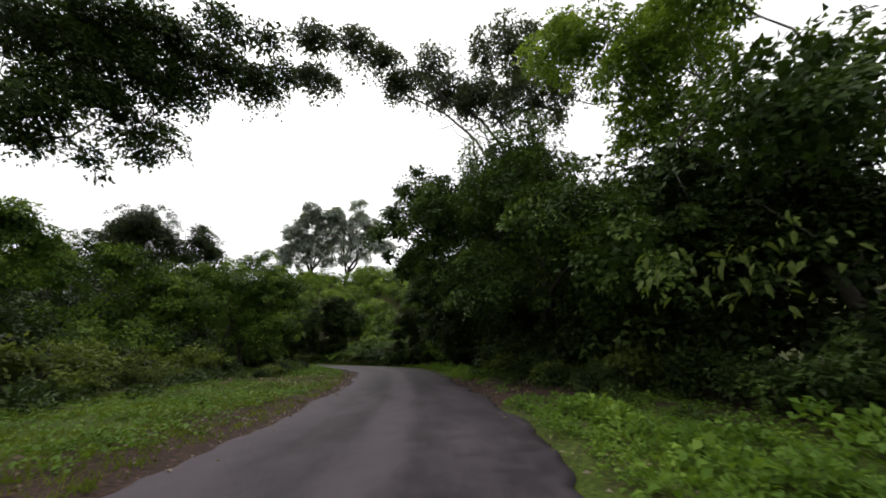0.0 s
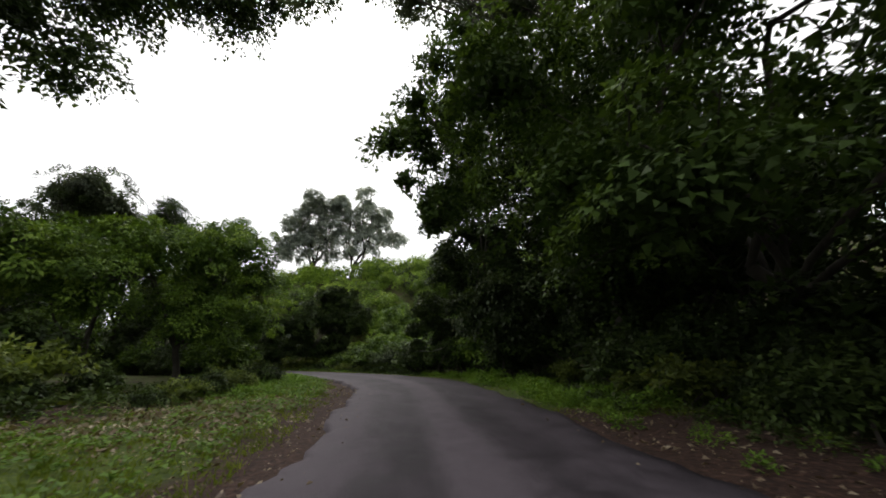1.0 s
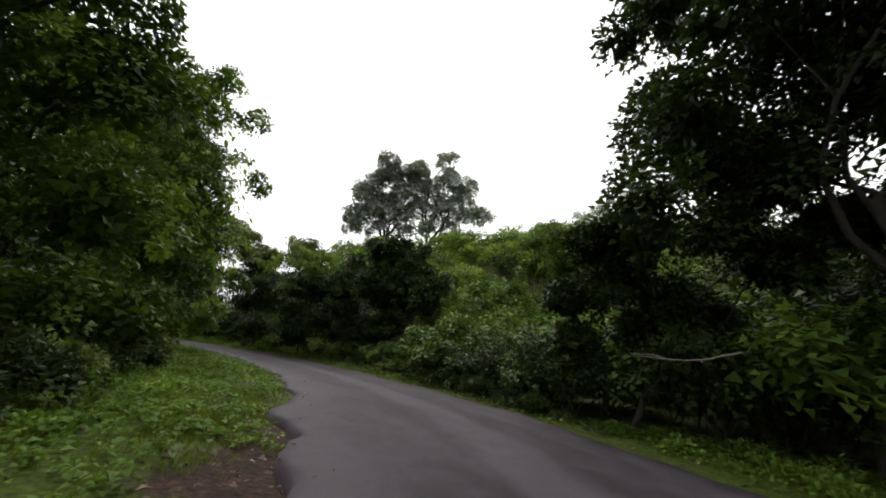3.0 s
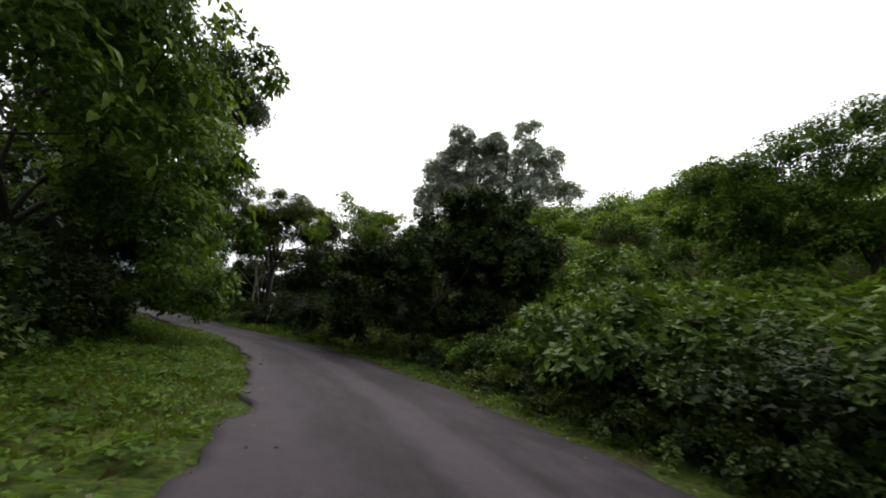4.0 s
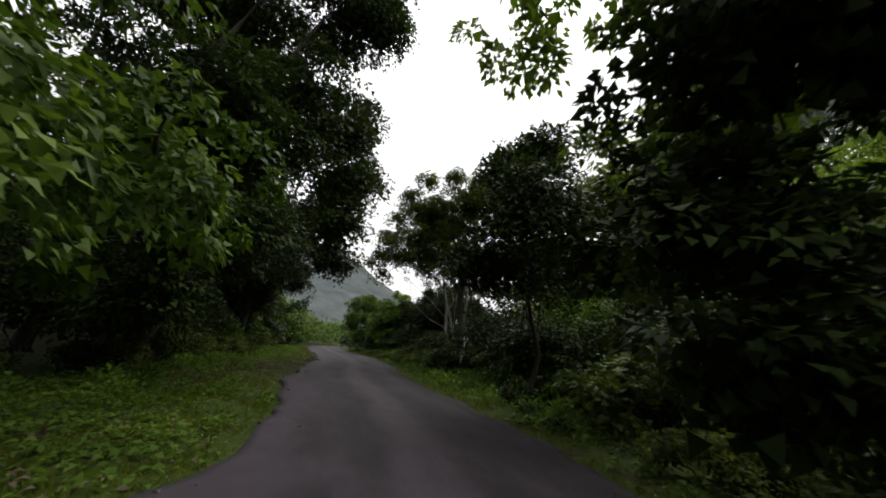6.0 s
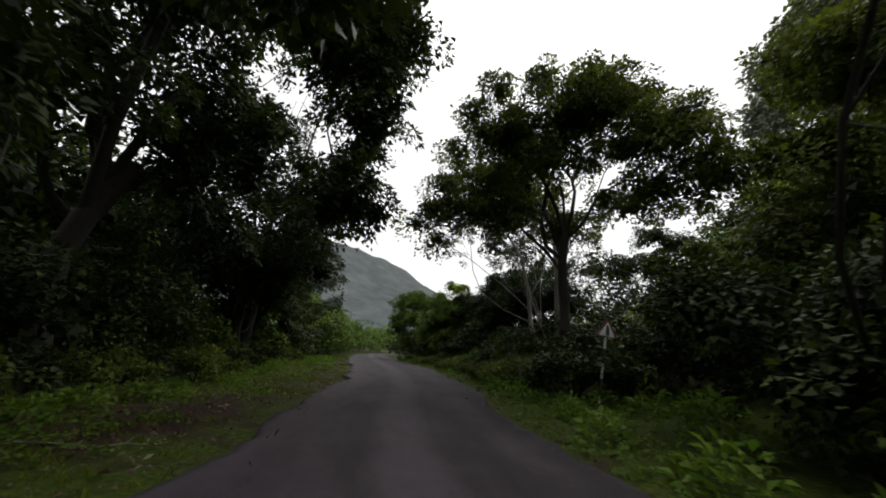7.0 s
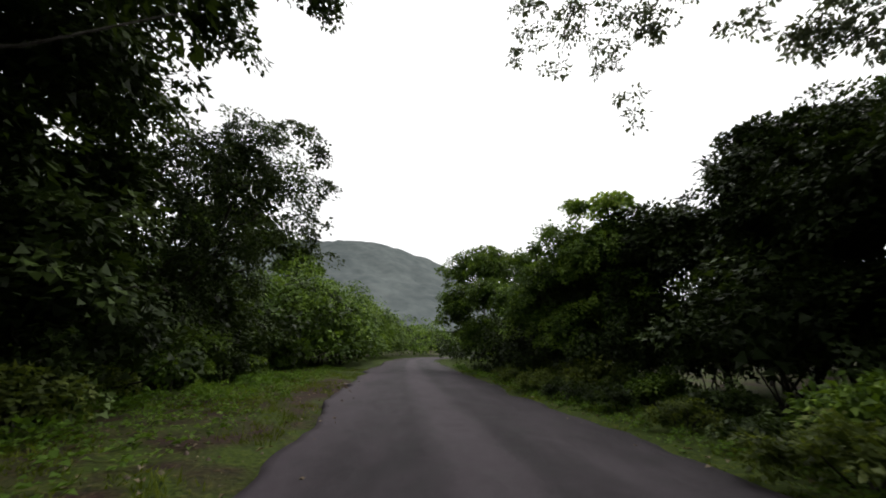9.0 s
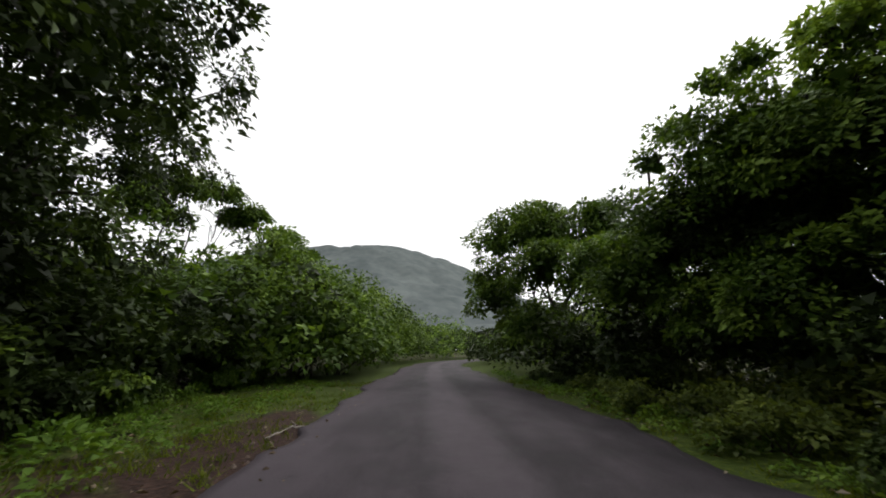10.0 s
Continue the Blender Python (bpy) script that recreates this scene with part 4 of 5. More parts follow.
make_tree((-26.4, 102.3), [(-29.1, 98.5, 38.1, 2.76), (-27.4, 102.1, 34.6, 3.8), (-23.4, 103.1, 38, 3.4), (-20.4, 103.9, 34, 3.6), (-23.2, 103.2, 31.2, 3.8), (-28.3, 101.8, 29.8, 3.6), (-15.4, 104.8, 30.2, 2.4), (-18.6, 104.2, 30, 3), (-22.6, 103.3, 27.2, 2.4), (-29.6, 101.4, 37, 3), (-27, 102, 26, 2), (-23.5, 100.5, 41.3, 2.57), (-18.9, 102.6, 36.5, 2.31)], "tall hillside tree with a billowing crown greyed by painted haze", 36, leaf=0.55, clumps=448, per=66, corners=3, inner=0.12, spread=1.0, girth=0.65, material=LEAF_HAZED, fork=0.45, z0=16.5)


make_tree((-56, 51.2), [(-56, 53, 4, 2.0), (-55, 52, 6.6, 2.0), (-57.4, 52.4, 7, 1.9), (-54.6, 53.4, 2.4, 1.7), (-53, 52, 4.6, 1.8), (-51, 51.6, 3.6, 1.9)],
          "dense dark tree filling the roadside thicket", 41, leaf=0.25, clumps=240, per=75, girth=0.15, inner=0.4, corners=3)


make_tree((-50.0, 50.9), [(-49.2, 49, 5.1, 1.6), (-49.6, 50.1, 5.3, 1.6), (-50, 51.5, 5.5, 1.1), (-50.2, 53.2, 5.6, 1.1), (-50.2, 54.6, 5.3, 1.6), (-49.5, 49.7, 4, 1.6), (-50.1, 52.1, 4.4, 1.6)], "dense dark tree between the roadside trunks", 44, leaf=0.2, clumps=150, per=70, girth=0.15, inner=0.4, corners=3)
make_tree((9.9, 10.5), [(8.3, 11.3, 5.0, 1.8), (9.3, 10.5, 4.2, 1.8), (10.1, 9.6, 4.4, 1.8), (7.9, 11.6, 6.5, 1.8), (9.9, 9.9, 5.7, 1.8), (10.6, 9.2, 3.8, 1.8), (8.7, 11.0, 3.5, 1.8)], "dense dark tree in the shaded thicket", 45, leaf=0.24, clumps=280, per=70, girth=0.15, inner=0.6, corners=3)


make_tree((-53.4, 69.5), [(-53.4, 68.7, 4.5, 1.4), (-54.4, 68.3, 4.8, 1.4)], "dark rounded tree behind the roadside bushes", 46, leaf=0.19, clumps=150, per=75, girth=0.12, inner=0.5, corners=3)


make_tree((-57.5, 68.8), [(-57.9, 67.8, 3.9, 1.1), (-57.5, 68.0, 3.5, 1.1), (-57.0, 68.3, 3.5, 1.1), (-56.6, 68.4, 3.2, 1.1), (-58.3, 67.5, 3.3, 1.1)], "dark leafy tree hidden in the roadside thicket", 47, leaf=0.17, clumps=160, per=75, girth=0.1, inner=0.5, corners=3, core=1.4)
make_tree((-50.6, 69.2), [(-51.4, 68.1, 4.4, 1.3), (-50.6, 68.4, 4.4, 1.3), (-50.0, 68.7, 4.1, 1.3), (-51.1, 68.2, 3.6, 1.3)], "dark leafy tree hidden in the roadside thicket", 48, leaf=0.2, clumps=160, per=70, girth=0.1, inner=0.5, corners=3)


make_tree((-25.7, 53.9), [(-25.7, 53.9, 5.3, 1.0), (-25.7, 53.9, 3.5, 1.0), (-26.3, 53.3, 6.4, 1.0), (-25.6, 54.0, 6.9, 1.0)], "dark leafy sapling in the roadside thicket", 49, leaf=0.18, clumps=110, per=70, girth=0.07, inner=0.5, corners=3)


def leaning_tree():
    """The pale twin-stemmed tree whose bough reaches out over the road."""
    lobes = [(-42.6, 64.2, 7.4, 0.8), (-41.5, 64.7, 7.2, 0.8), (-40.7, 65.0, 6.0, 0.8), (-40.0, 65.2, 6.8, 0.8), (-39.9, 65.2, 5.3, 0.8), (-42.2, 64.4, 6.2, 0.8), (-40.8, 64.9, 7.8, 0.8), (-43.3, 63.7, 8.3, 0.8), (-39.4, 65.3, 6.0, 0.8), (-55.6, 63.9, 11.3, 0.45), (-55.2, 64.4, 12.2, 0.7), (-54.5, 65.3, 12.3, 0.8), (-53.7, 66.0, 12.1, 0.8), (-52.9, 66.6, 11.5, 0.8), (-53.6, 66.1, 9.9, 0.6), (-53.4, 66.3, 8.8, 0.5), (-53.1, 66.5, 8.0, 0.35), (-54.7, 65.0, 10.4, 0.5), (-53.5, 66.2, 10.9, 0.7), (-52.6, 66.8, 10.8, 0.6), (-55.3, 64.3, 13.0, 0.7), (-52.0, 67.2, 11.4, 0.6), (-54.5, 65.2, 8.2, 0.12), (-51.0, 68.3, 10.4, 0.5), (-50.5, 68.5, 9.6, 0.6), (-50.0, 68.7, 8.9, 0.7), (-49.4, 68.9, 8.9, 0.7), (-49.0, 69.0, 8.1, 0.6), (-49.1, 68.9, 9.4, 0.7), (-48.7, 69.0, 8.7, 0.7), (-54, 65.6, 13.4, 0.9), (-51.5, 67.4, 12.4, 0.9), (-49.6, 68.4, 10.8, 1.0), (-46.5, 64.6, 8.3, 0.7), (-45.8, 64.9, 7.1, 0.7), (-46.5, 64.6, 6.6, 0.5), (-45.2, 65.2, 6.4, 0.7), (-44.6, 65.4, 7.5, 0.8), (-45.4, 65.1, 8.7, 0.8), (-44, 65.5, 6.4, 0.7), (-46.7, 64.5, 9.5, 0.8), (-51.0, 62.6, 11.3, 1.2), (-48, 64.3, 10.5, 1.6), (-45, 64.3, 9.4, 1.7), (-47, 62.4, 12.6, 1.9), (-43, 65, 12, 2.2), (-51, 65.4, 10.6, 0.9), (-44.6, 63.2, 8.2, 1.3), (-46.2, 64.2, 7.6, 1.2), (-48.5, 63, 8.6, 1.1)]
    ob = make_tree((-42.8, 65.4), lobes, "pale-barked leaning tree with thin hanging foliage", 30, leaf=0.17, clumps=640, per=34, bark=BARK_PALE, girth=0.09, spread=0.3, material=LEAF_GREY, inner=0.03, twigs=60)
    r = np.random.default_rng(77)
    o = np.array([-42.8, 65.4, 0])
    stem = np.array([(-42.6, 64.7, -0.3), (-42.8, 65, 0.7), (-43.4, 64.7, 2.7), (-43.9, 65, 4.6), (-44.7, 65.2, 6.8), (-46.2, 65.1, 9), (-48.3, 64, 11.3)]) - o
    v, f = tube(stem, [0.17, 0.14, 0.12, 0.11, 0.09, 0.06, 0.03], 9)
    part("leaning_stem", mesh_from("leaning_stem", v, f, BARK_PALE, True), ob, "pale curved leaning stem")
    stem = np.array([(-43.0, 66.2, -0.3), (-43.2, 66.4, 1.2), (-42.9, 66.2, 3.9), (-42.7, 66, 6.1), (-42.6, 65.7, 8.8), (-42.5, 65.6, 11.5)]) - o
    v, f = tube(stem, [0.2, 0.17, 0.15, 0.13, 0.1, 0.06], 9)
    part("upright_stem", mesh_from("upright_stem", v, f, BARK_PALE, True), ob, "pale upright stem")
    for k, side in ((3, -1), (4, 1), (4, -1)):
        e = stem[k] + np.array([side * 1.6, side * 0.9 - 0.5, 2.4]) * r.uniform(0.7, 1.2)
        v, f = tube(bend(r, stem[k], e, 7, 0.15), np.linspace(0.07, 0.02, 7), 6)
        part("branch", mesh_from("branch", v, f, BARK_PALE, True), ob)
    return ob


leaning_tree()


# ---- forest behind the first row ----
def forest_kind(seed, height, material, label):
    w = height * 0.3
    lobes = [(0, 0, height * 0.78, w), (w * 0.7, 0.3, height * 0.6, w * 0.8), (-w * 0.7, w * 0.3, height * 0.55, w * 0.8), (0.2, -w * 0.8, height * 0.5, w * 0.8), (0, w * 0.7, height * 0.4, w * 0.85), (0.4, -0.2, height * 0.3, w)]
    return make_tree((0, 0), lobes, label, seed, leaf=0.4, clumps=110, per=20, spread=0.75, material=material, girth=0.18, twigs=0, group="forest trees", inner=0.45, corners=3)


KINDS = [forest_kind(101, 10, LEAF_DARK_SHADE, "dark broadleaf forest tree in the thicket"), forest_kind(102, 9, LEAF_MID, "green broadleaf forest tree in the thicket"), forest_kind(103, 11, LEAF_DARK_SHADE, "dark broadleaf forest tree in the thicket")]
placed = set()


def put(src, x, y, scale, turn, dz=-0.05):
    """The first call sets the model itself down, later ones copies of it."""
    m = pose(x, y, ground_z(x, y) + dz, 0, 0, turn)
    if src.name in placed:
        ob = copy_thing(src, m)
    else:
        ob = src
        ob.matrix_basis = m
        placed.add(src.name)
    ob.scale = (scale, scale, scale * random.uniform(0.9, 1.1))
    return ob


# x from, x to, y from, y to, count, height scale
for x0, x1, y0, y1, n, sc in ((9, 20, -2, 20, 6, 1.2), (9, 18, 20, 46, 8, 1.25), (3, 12, 38, 52, 7, 0.85), (8, 14, 24, 40, 6, 1.3), (-40, -24, 8, 24, 6, 0.62), (-36, -24, 26, 36, 5, 0.75), (-46, -29, 32, 42, 8, 1.1), (-68, -44, 40, 48, 15, 1.05),
                              (-90, -66, 42, 52, 5, 0.75), (-48, -30, 68, 76, 7, 0.62), (-72, -48, 73, 80, 6, 0.5), (-60, -44, 79, 92, 8, 0.55), (-34, -24, 66, 72, 3, 0.6), (-30, -4, 62, 78, 4, 0.42)):
    random.seed(int(x0 * 7 + y0 * 3 + n + 2000))
    for _ in range(n):
        put(KINDS[random.randrange(3)], random.uniform(x0, x1), random.uniform(y0, y1), sc * random.uniform(0.85, 1.12), random.uniform(0, 360), -0.3)


# ---- bushes along both sides, modelled at their true size ----
def dome(h):
    return [(0, 0, h * 0.55, h * 0.5), (h * 0.45, 0.1 * h, h * 0.4, h * 0.4), (-h * 0.4, h * 0.2, h * 0.42, h * 0.4), (0.05 * h, -h * 0.45, h * 0.38, h * 0.4), (h * 0.1, h * 0.45, h * 0.42, h * 0.36)]


def mound(h):
    return [(0, 0, h * 0.5, h * 0.5), (h * 0.75, h * 0.1, h * 0.35, h * 0.42), (-h * 0.7, -h * 0.1, h * 0.38, h * 0.42), (h * 0.1, h * 0.5, h * 0.55, h * 0.4), (h * 0.3, -h * 0.5, h * 0.3, h * 0.36)]


# DARKS[0], TALLS[1] and FINE[1] carry shade in their leaf colour.
DARKS = [make_bush("dark green roadside bush with painted shade", 221, dome(1.2), 0.12, 42, 44, LEAF_DARK_SHADE, 0.26, corners=3),
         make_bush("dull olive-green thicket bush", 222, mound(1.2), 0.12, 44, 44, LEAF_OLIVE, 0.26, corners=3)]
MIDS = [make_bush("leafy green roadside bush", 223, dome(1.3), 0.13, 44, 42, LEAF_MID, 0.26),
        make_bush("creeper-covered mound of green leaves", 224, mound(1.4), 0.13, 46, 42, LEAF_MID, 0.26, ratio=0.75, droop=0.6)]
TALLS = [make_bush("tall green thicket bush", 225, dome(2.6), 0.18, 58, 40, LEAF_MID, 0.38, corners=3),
         make_bush("tall thicket bush darkened by painted shade", 226, dome(2.6), 0.18, 58, 40, LEAF_DARK_SHADE, 0.38, corners=3)]
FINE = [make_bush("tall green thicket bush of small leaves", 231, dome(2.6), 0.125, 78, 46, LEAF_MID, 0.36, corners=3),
        make_bush("tall thicket bush of small leaves darkened by painted shade", 232, dome(2.6), 0.125, 78, 46, LEAF_DARK_SHADE, 0.36, corners=3)]
BRIGHT = [make_bush("large pale green bush of broad leaves", 227, mound(2.4), 0.135, 84, 54, LEAF_LIGHT, 0.36, ratio=0.55, droop=0.5),
          make_bush("tall creeper-draped bush of bright leaves", 228, dome(2.8), 0.16, 74, 54, LEAF_MID, 0.4, corners=3, ratio=0.7, droop=0.6)]


HEDGE = make_bush("tall creeper-draped thicket of small leaves", 233, dome(6.0), 0.19, 190, 46, LEAF_MID, 0.7, corners=3, droop=0.5)


def plant_row(side, s0, s1, gap, kinds, scale, spacing, loose=0.3):
    """A row of bushes: side 1 left, -1 right; gap from the road's edge; spacing along."""
    s = s0
    random.seed(int(s0 * 13 + gap * 101 + side * 7 + 1000))
    while s < s1:
        a = HALF + gap * random.uniform(1 - loose, 1 + loose)
        x, y = on_road(s, side * a)
        put(random.choice(kinds), x, y, scale * random.uniform(0.78, 1.22), random.uniform(0, 360))
        s += spacing * random.uniform(0.7, 1.35)


herbs = []


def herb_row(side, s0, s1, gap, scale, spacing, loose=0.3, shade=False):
    """Knee-high herbs, gathered into one growth. shade: coloured darker, as painted shade."""
    r = np.random.default_rng(int(s0 * 7 + gap * 100 + side + 500))
    s = s0
    while s < s1:
        a = HALF + gap * r.uniform(1 - loose, 1 + loose)
        x, y = on_road(s, side * a)
        k = scale * r.uniform(0.7, 1.3)
        c = np.array([x, y, ground_z(x, y)])
        n = 110
        u = unit(r.normal(size=(n, 3)) + [0, 0, 0.6])
        u[:, 2] = np.abs(u[:, 2])
        at = c + u * (0.5 * k * r.uniform(0.2, 1, n) ** 0.5)[:, None] * [1, 1, 0.95]
        ln = r.uniform(0.09, 0.2, n) * min(1.2, k)
        v, f = leaf_arrays(at, unit(u * [1, 1, 0.4] + r.normal(size=(n, 3)) * 0.4), unit(r.normal(size=(n, 3)) * 0.35 + [0, 0, 1]), ln, ln * r.choice([0.35, 0.6, 0.7]))
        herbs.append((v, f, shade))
        s += spacing * r.uniform(0.7, 1.35)


R, L = -1, 1
herb_row(R, -2, 10.5, 0.9, 0.45, 0.4, 0.4)
herb_row(R, -2, 9, 2.1, 0.7, 0.45, 0.3)
herb_row(R, -2, 6, 1.4, 0.7, 0.6, 0.5)
herb_row(R, -2, 6, 2.9, 0.9, 0.6, 0.3)
herb_row(R, -2, 6, 4.2, 1.0, 0.7, 0.2)
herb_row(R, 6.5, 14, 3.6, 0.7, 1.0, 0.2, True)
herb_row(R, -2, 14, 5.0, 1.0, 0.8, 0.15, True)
plant_row(R, 0, 13, 6.0, DARKS, 1.2, 1.7, 0.15)
plant_row(R, 0, 20, 8.0, TALLS[1:], 1.3, 2.2, 0.12)
plant_row(R, 11, 21, 4.0, DARKS, 1.0, 1.5, 0.12)
herb_row(R, 6, 10.5, 1.7, 0.6, 0.8, 0.4)
herb_row(R, 13, 25, 1.5, 0.4, 0.5, 0.45)
herb_row(R, 13, 24, 2.3, 0.6, 0.6, 0.3, True)
herb_row(R, 19.5, 36, 1.3, 0.6, 0.5, 0.45)
herb_row(R, 19, 36, 1.9, 0.7, 0.6, 0.3)
herb_row(R, 18.5, 35, 2.7, 0.9, 0.8, 0.25)
plant_row(R, 13, 36, 4.6, DARKS + TALLS[1:], 0.8, 2.1, 0.15)
plant_row(R, 13, 38, 6.8, TALLS[1:], 1.3, 2.2, 0.12)
# The dark rows from here imitate the shade low on the hedge.
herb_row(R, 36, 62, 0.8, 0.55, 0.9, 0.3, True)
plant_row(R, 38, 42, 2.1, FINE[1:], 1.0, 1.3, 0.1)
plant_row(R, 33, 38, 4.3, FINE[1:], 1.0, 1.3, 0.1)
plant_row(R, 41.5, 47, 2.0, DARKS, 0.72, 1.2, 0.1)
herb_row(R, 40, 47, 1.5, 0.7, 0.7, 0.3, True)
plant_row(R, 38, 43, 1.0, DARKS, 0.55, 1.2, 0.12)
plant_row(R, 43, 50, 2.4, DARKS + FINE[1:], 0.8, 1.1, 0.12)
plant_row(R, 38, 46, 3.6, BRIGHT[1:], 1.2, 1.8, 0.15)
plant_row(R, 37, 52, 9.5, BRIGHT, 1.5, 2.2, 0.12)
plant_row(R, 38, 52, 13.0, BRIGHT[1:], 1.7, 2.6, 0.12)
plant_row(R, 47, 50, 3.0, BRIGHT[1:], 0.6, 1.1, 0.15)
plant_row(R, 34, 46, 5.2, BRIGHT, 1.2, 2.4, 0.15)
plant_row(R, 44, 62, 1.4, DARKS, 0.55, 2.6, 0.25)
plant_row(R, 47, 58, 3.4, DARKS, 1.15, 1.5, 0.15)
plant_row(R, 58, 66, 3.4, DARKS + MIDS, 1.2, 1.6, 0.15)
plant_row(R, 45, 55, 7.0, TALLS[1:], 1.15, 1.9, 0.15)
plant_row(R, 60, 67, 4.6, FINE, 1.25, 1.9, 0.12)
plant_row(R, 64.5, 73.5, 7.6, TALLS[1:] + FINE[:1], 1.35, 1.9, 0.1)
plant_row(R, 63, 74, 10.5, TALLS[1:], 1.7, 2.4, 0.1)
plant_row(R, 84, 94, 8.4, TALLS[1:], 1.3, 2.2, 0.12)
plant_row(R, 50, 64, 6.4, TALLS[1:], 1.0, 2.6, 0.15)
herb_row(R, 58, 78, 1.6, 0.8, 0.8, 0.4)
herb_row(R, 58, 78, 3.6, 1.0, 0.8, 0.3)
plant_row(R, 73.5, 83, 3.4, DARKS, 1.35, 1.5, 0.15)
plant_row(R, 74, 86, 5.2, TALLS[1:], 0.95, 2.2, 0.12)
plant_row(R, 62, 84, 8.6, TALLS[1:], 1.2, 2.8, 0.12)
plant_row(R, 76, 104, 1.7, DARKS, 0.6, 1.5, 0.2)
plant_row(R, 78, 92, 2.8, DARKS + MIDS, 0.9, 2.1, 0.2)
plant_row(R, 92, 106, 3.2, DARKS, 1.0, 1.7, 0.15)
plant_row(R, 82, 96, 5.6, FINE[1:], 1.25, 2.4, 0.15)
plant_row(R, 94, 104, 3.8, FINE[1:], 1.2, 2.2, 0.15)
plant_row(L, -2, 24, 7.4, DARKS, 0.72, 1.8, 0.1)
plant_row(L, -2, 22, 9.4, DARKS, 1.4, 2.3, 0.12)
plant_row(L, 22, 34, 5.0, DARKS, 0.7, 1.6, 0.12)
plant_row(L, 44, 58, 4.4, DARKS, 1.15, 1.5, 0.1)
plant_row(L, 45.5, 56, 5.1, FINE[1:], 0.85, 1.4, 0.1)
plant_row(L, 34, 58, 4.1, DARKS, 0.7, 1.6, 0.12)
plant_row(L, 42, 60, 5.6, TALLS, 0.95, 2.3, 0.15)
plant_row(L, 58, 78, 4.8, DARKS, 0.95, 1.5, 0.15)
plant_row(L, 58, 82, 7.4, FINE[1:], 1.35, 2.0, 0.12)
plant_row(L, 78, 92, 4.7, DARKS, 0.95, 1.5, 0.15)
plant_row(L, 92, 104, 4.9, MIDS + DARKS, 0.9, 1.5, 0.12)
plant_row(L, 80, 104, 6.4, MIDS + TALLS, 1.15, 2.2, 0.12)
plant_row(L, 92, 104, 6.0, FINE, 1.3, 2.2, 0.1)
plant_row(L, 86, 104, 8.0, TALLS, 1.6, 2.8, 0.12)
for x, y, k in ((-69.5, 54.0, 1.75), (-70.6, 56.2, 1.8), (-71.4, 58.2, 1.7), (-72.4, 60.0, 1.6), (-68.0, 56.6, 1.1), (-74.5, 61.6, 1.5)):
    put(BRIGHT[1], x, y, k, random.uniform(0, 360))
for x, y, k in ((-71.7, 57.8, 1.19), (-75.6, 59.5, 1.14), (-79.5, 61.2, 1.05), (-84.9, 64, 1.20), (-92.5, 68.2, 1.00), (-102, 74.3, 0.57)):
    put(HEDGE, x, y, k, random.uniform(0, 360))
plant_row(L, 10, 30, 12.5, TALLS, 1.1, 1.9, 0.08)
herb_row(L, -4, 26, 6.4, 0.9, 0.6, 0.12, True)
herb_row(L, 24, 60, 3.4, 0.6, 0.7, 0.25)
herb_row(L, 60, 100, 3.2, 0.7, 0.7, 0.25)
herb_row(R, 76, 110, 1.1, 0.45, 0.8, 0.3)
herb_row(L, 90, 108, 4.4, 0.6, 0.6, 0.15)
# Same herbs twice: plain green, and a darker copy with shade painted in.
for share, mat, label in ((False, HERB, "knee-high green herbs along the verge"), (True, LEAF_DARK_SHADE, "knee-high herbs at the forest edge with shade put into their colour")):
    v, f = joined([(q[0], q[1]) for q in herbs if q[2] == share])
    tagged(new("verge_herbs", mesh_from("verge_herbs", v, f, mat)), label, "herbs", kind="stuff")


def scrub(name, label, seed, places, leaf, per, spread, material, category, many=14):
    """Far scrub as one growth: domes (x, y, radius) on the ground."""
    r = np.random.default_rng(seed)
    lobes = [(x, y, ground_z(x, y) + q * 0.55, q) for x, y, q in places]
    v, f, cc, tone = foliage(r, lobes, len(lobes) * many, per, leaf, spread, 0.3, 0.4, 0.6, 0.8, -0.2, 3, 0.93)
    tagged(new(name, with_tone(mesh_from(name, v, f, material), tone)), label, category, kind="stuff")


random.seed(11)
slope, slope2, ends, ridge = [], [], [], []
while len(ridge) < 46:
    x = random.uniform(-46, 14)
    ridge.append((x, random.uniform(76, 93) - 0.35 * x, random.uniform(1.4, 3.0)))
while len(slope) < 120:
    x, y = random.uniform(-42, 14), random.uniform(50, 92)
    if road_place(x, y)[1][0] < -10:
        slope.append((x, y, random.uniform(1.3, 2.9)))
while len(slope2) < 60:
    x, y = random.uniform(-46, 8), random.uniform(60, 106)
    if road_place(x, y)[1][0] < -14:
        slope2.append((x, y, random.uniform(1.6, 3.2)))
scrub("hillside_scrub", "bright creeper-covered scrub on the hillside", 301, slope, 0.24, 36, 0.5, LEAF_LIGHT, "scrub", 22)
scrub("hillside_thicket", "green thicket on the hillside", 302, slope2, 0.3, 34, 0.62, LEAF_MID, "scrub", 20)
scrub("ridge_scrub", "pale green bushes along the hillside skyline", 305, ridge, 0.34, 34, 0.7, LEAF_LIGHT, "scrub", 20)
for s in np.arange(102, 150, 1.6):
    for side in (1, -1):
        for gap in (1.9, 4.2, 7.5):
            x, y = on_road(s, side * (HALF + gap * random.uniform(0.85, 1.2)))
            ends.append((x, y, random.uniform(0.6, 1.45) * ((1.4 if side > 0 else 1.0) + gap * 0.28)))
scrub("far_thicket", "green bushes lining the far end of the road", 303, ends[::2], 0.26, 24, 0.42, LEAF_MID, "scrub", 16)
scrub("far_thicket", "dark bushes lining the far end of the road", 306, ends[1::2], 0.26, 24, 0.42, LEAF_DARK_SHADE, "scrub", 16)
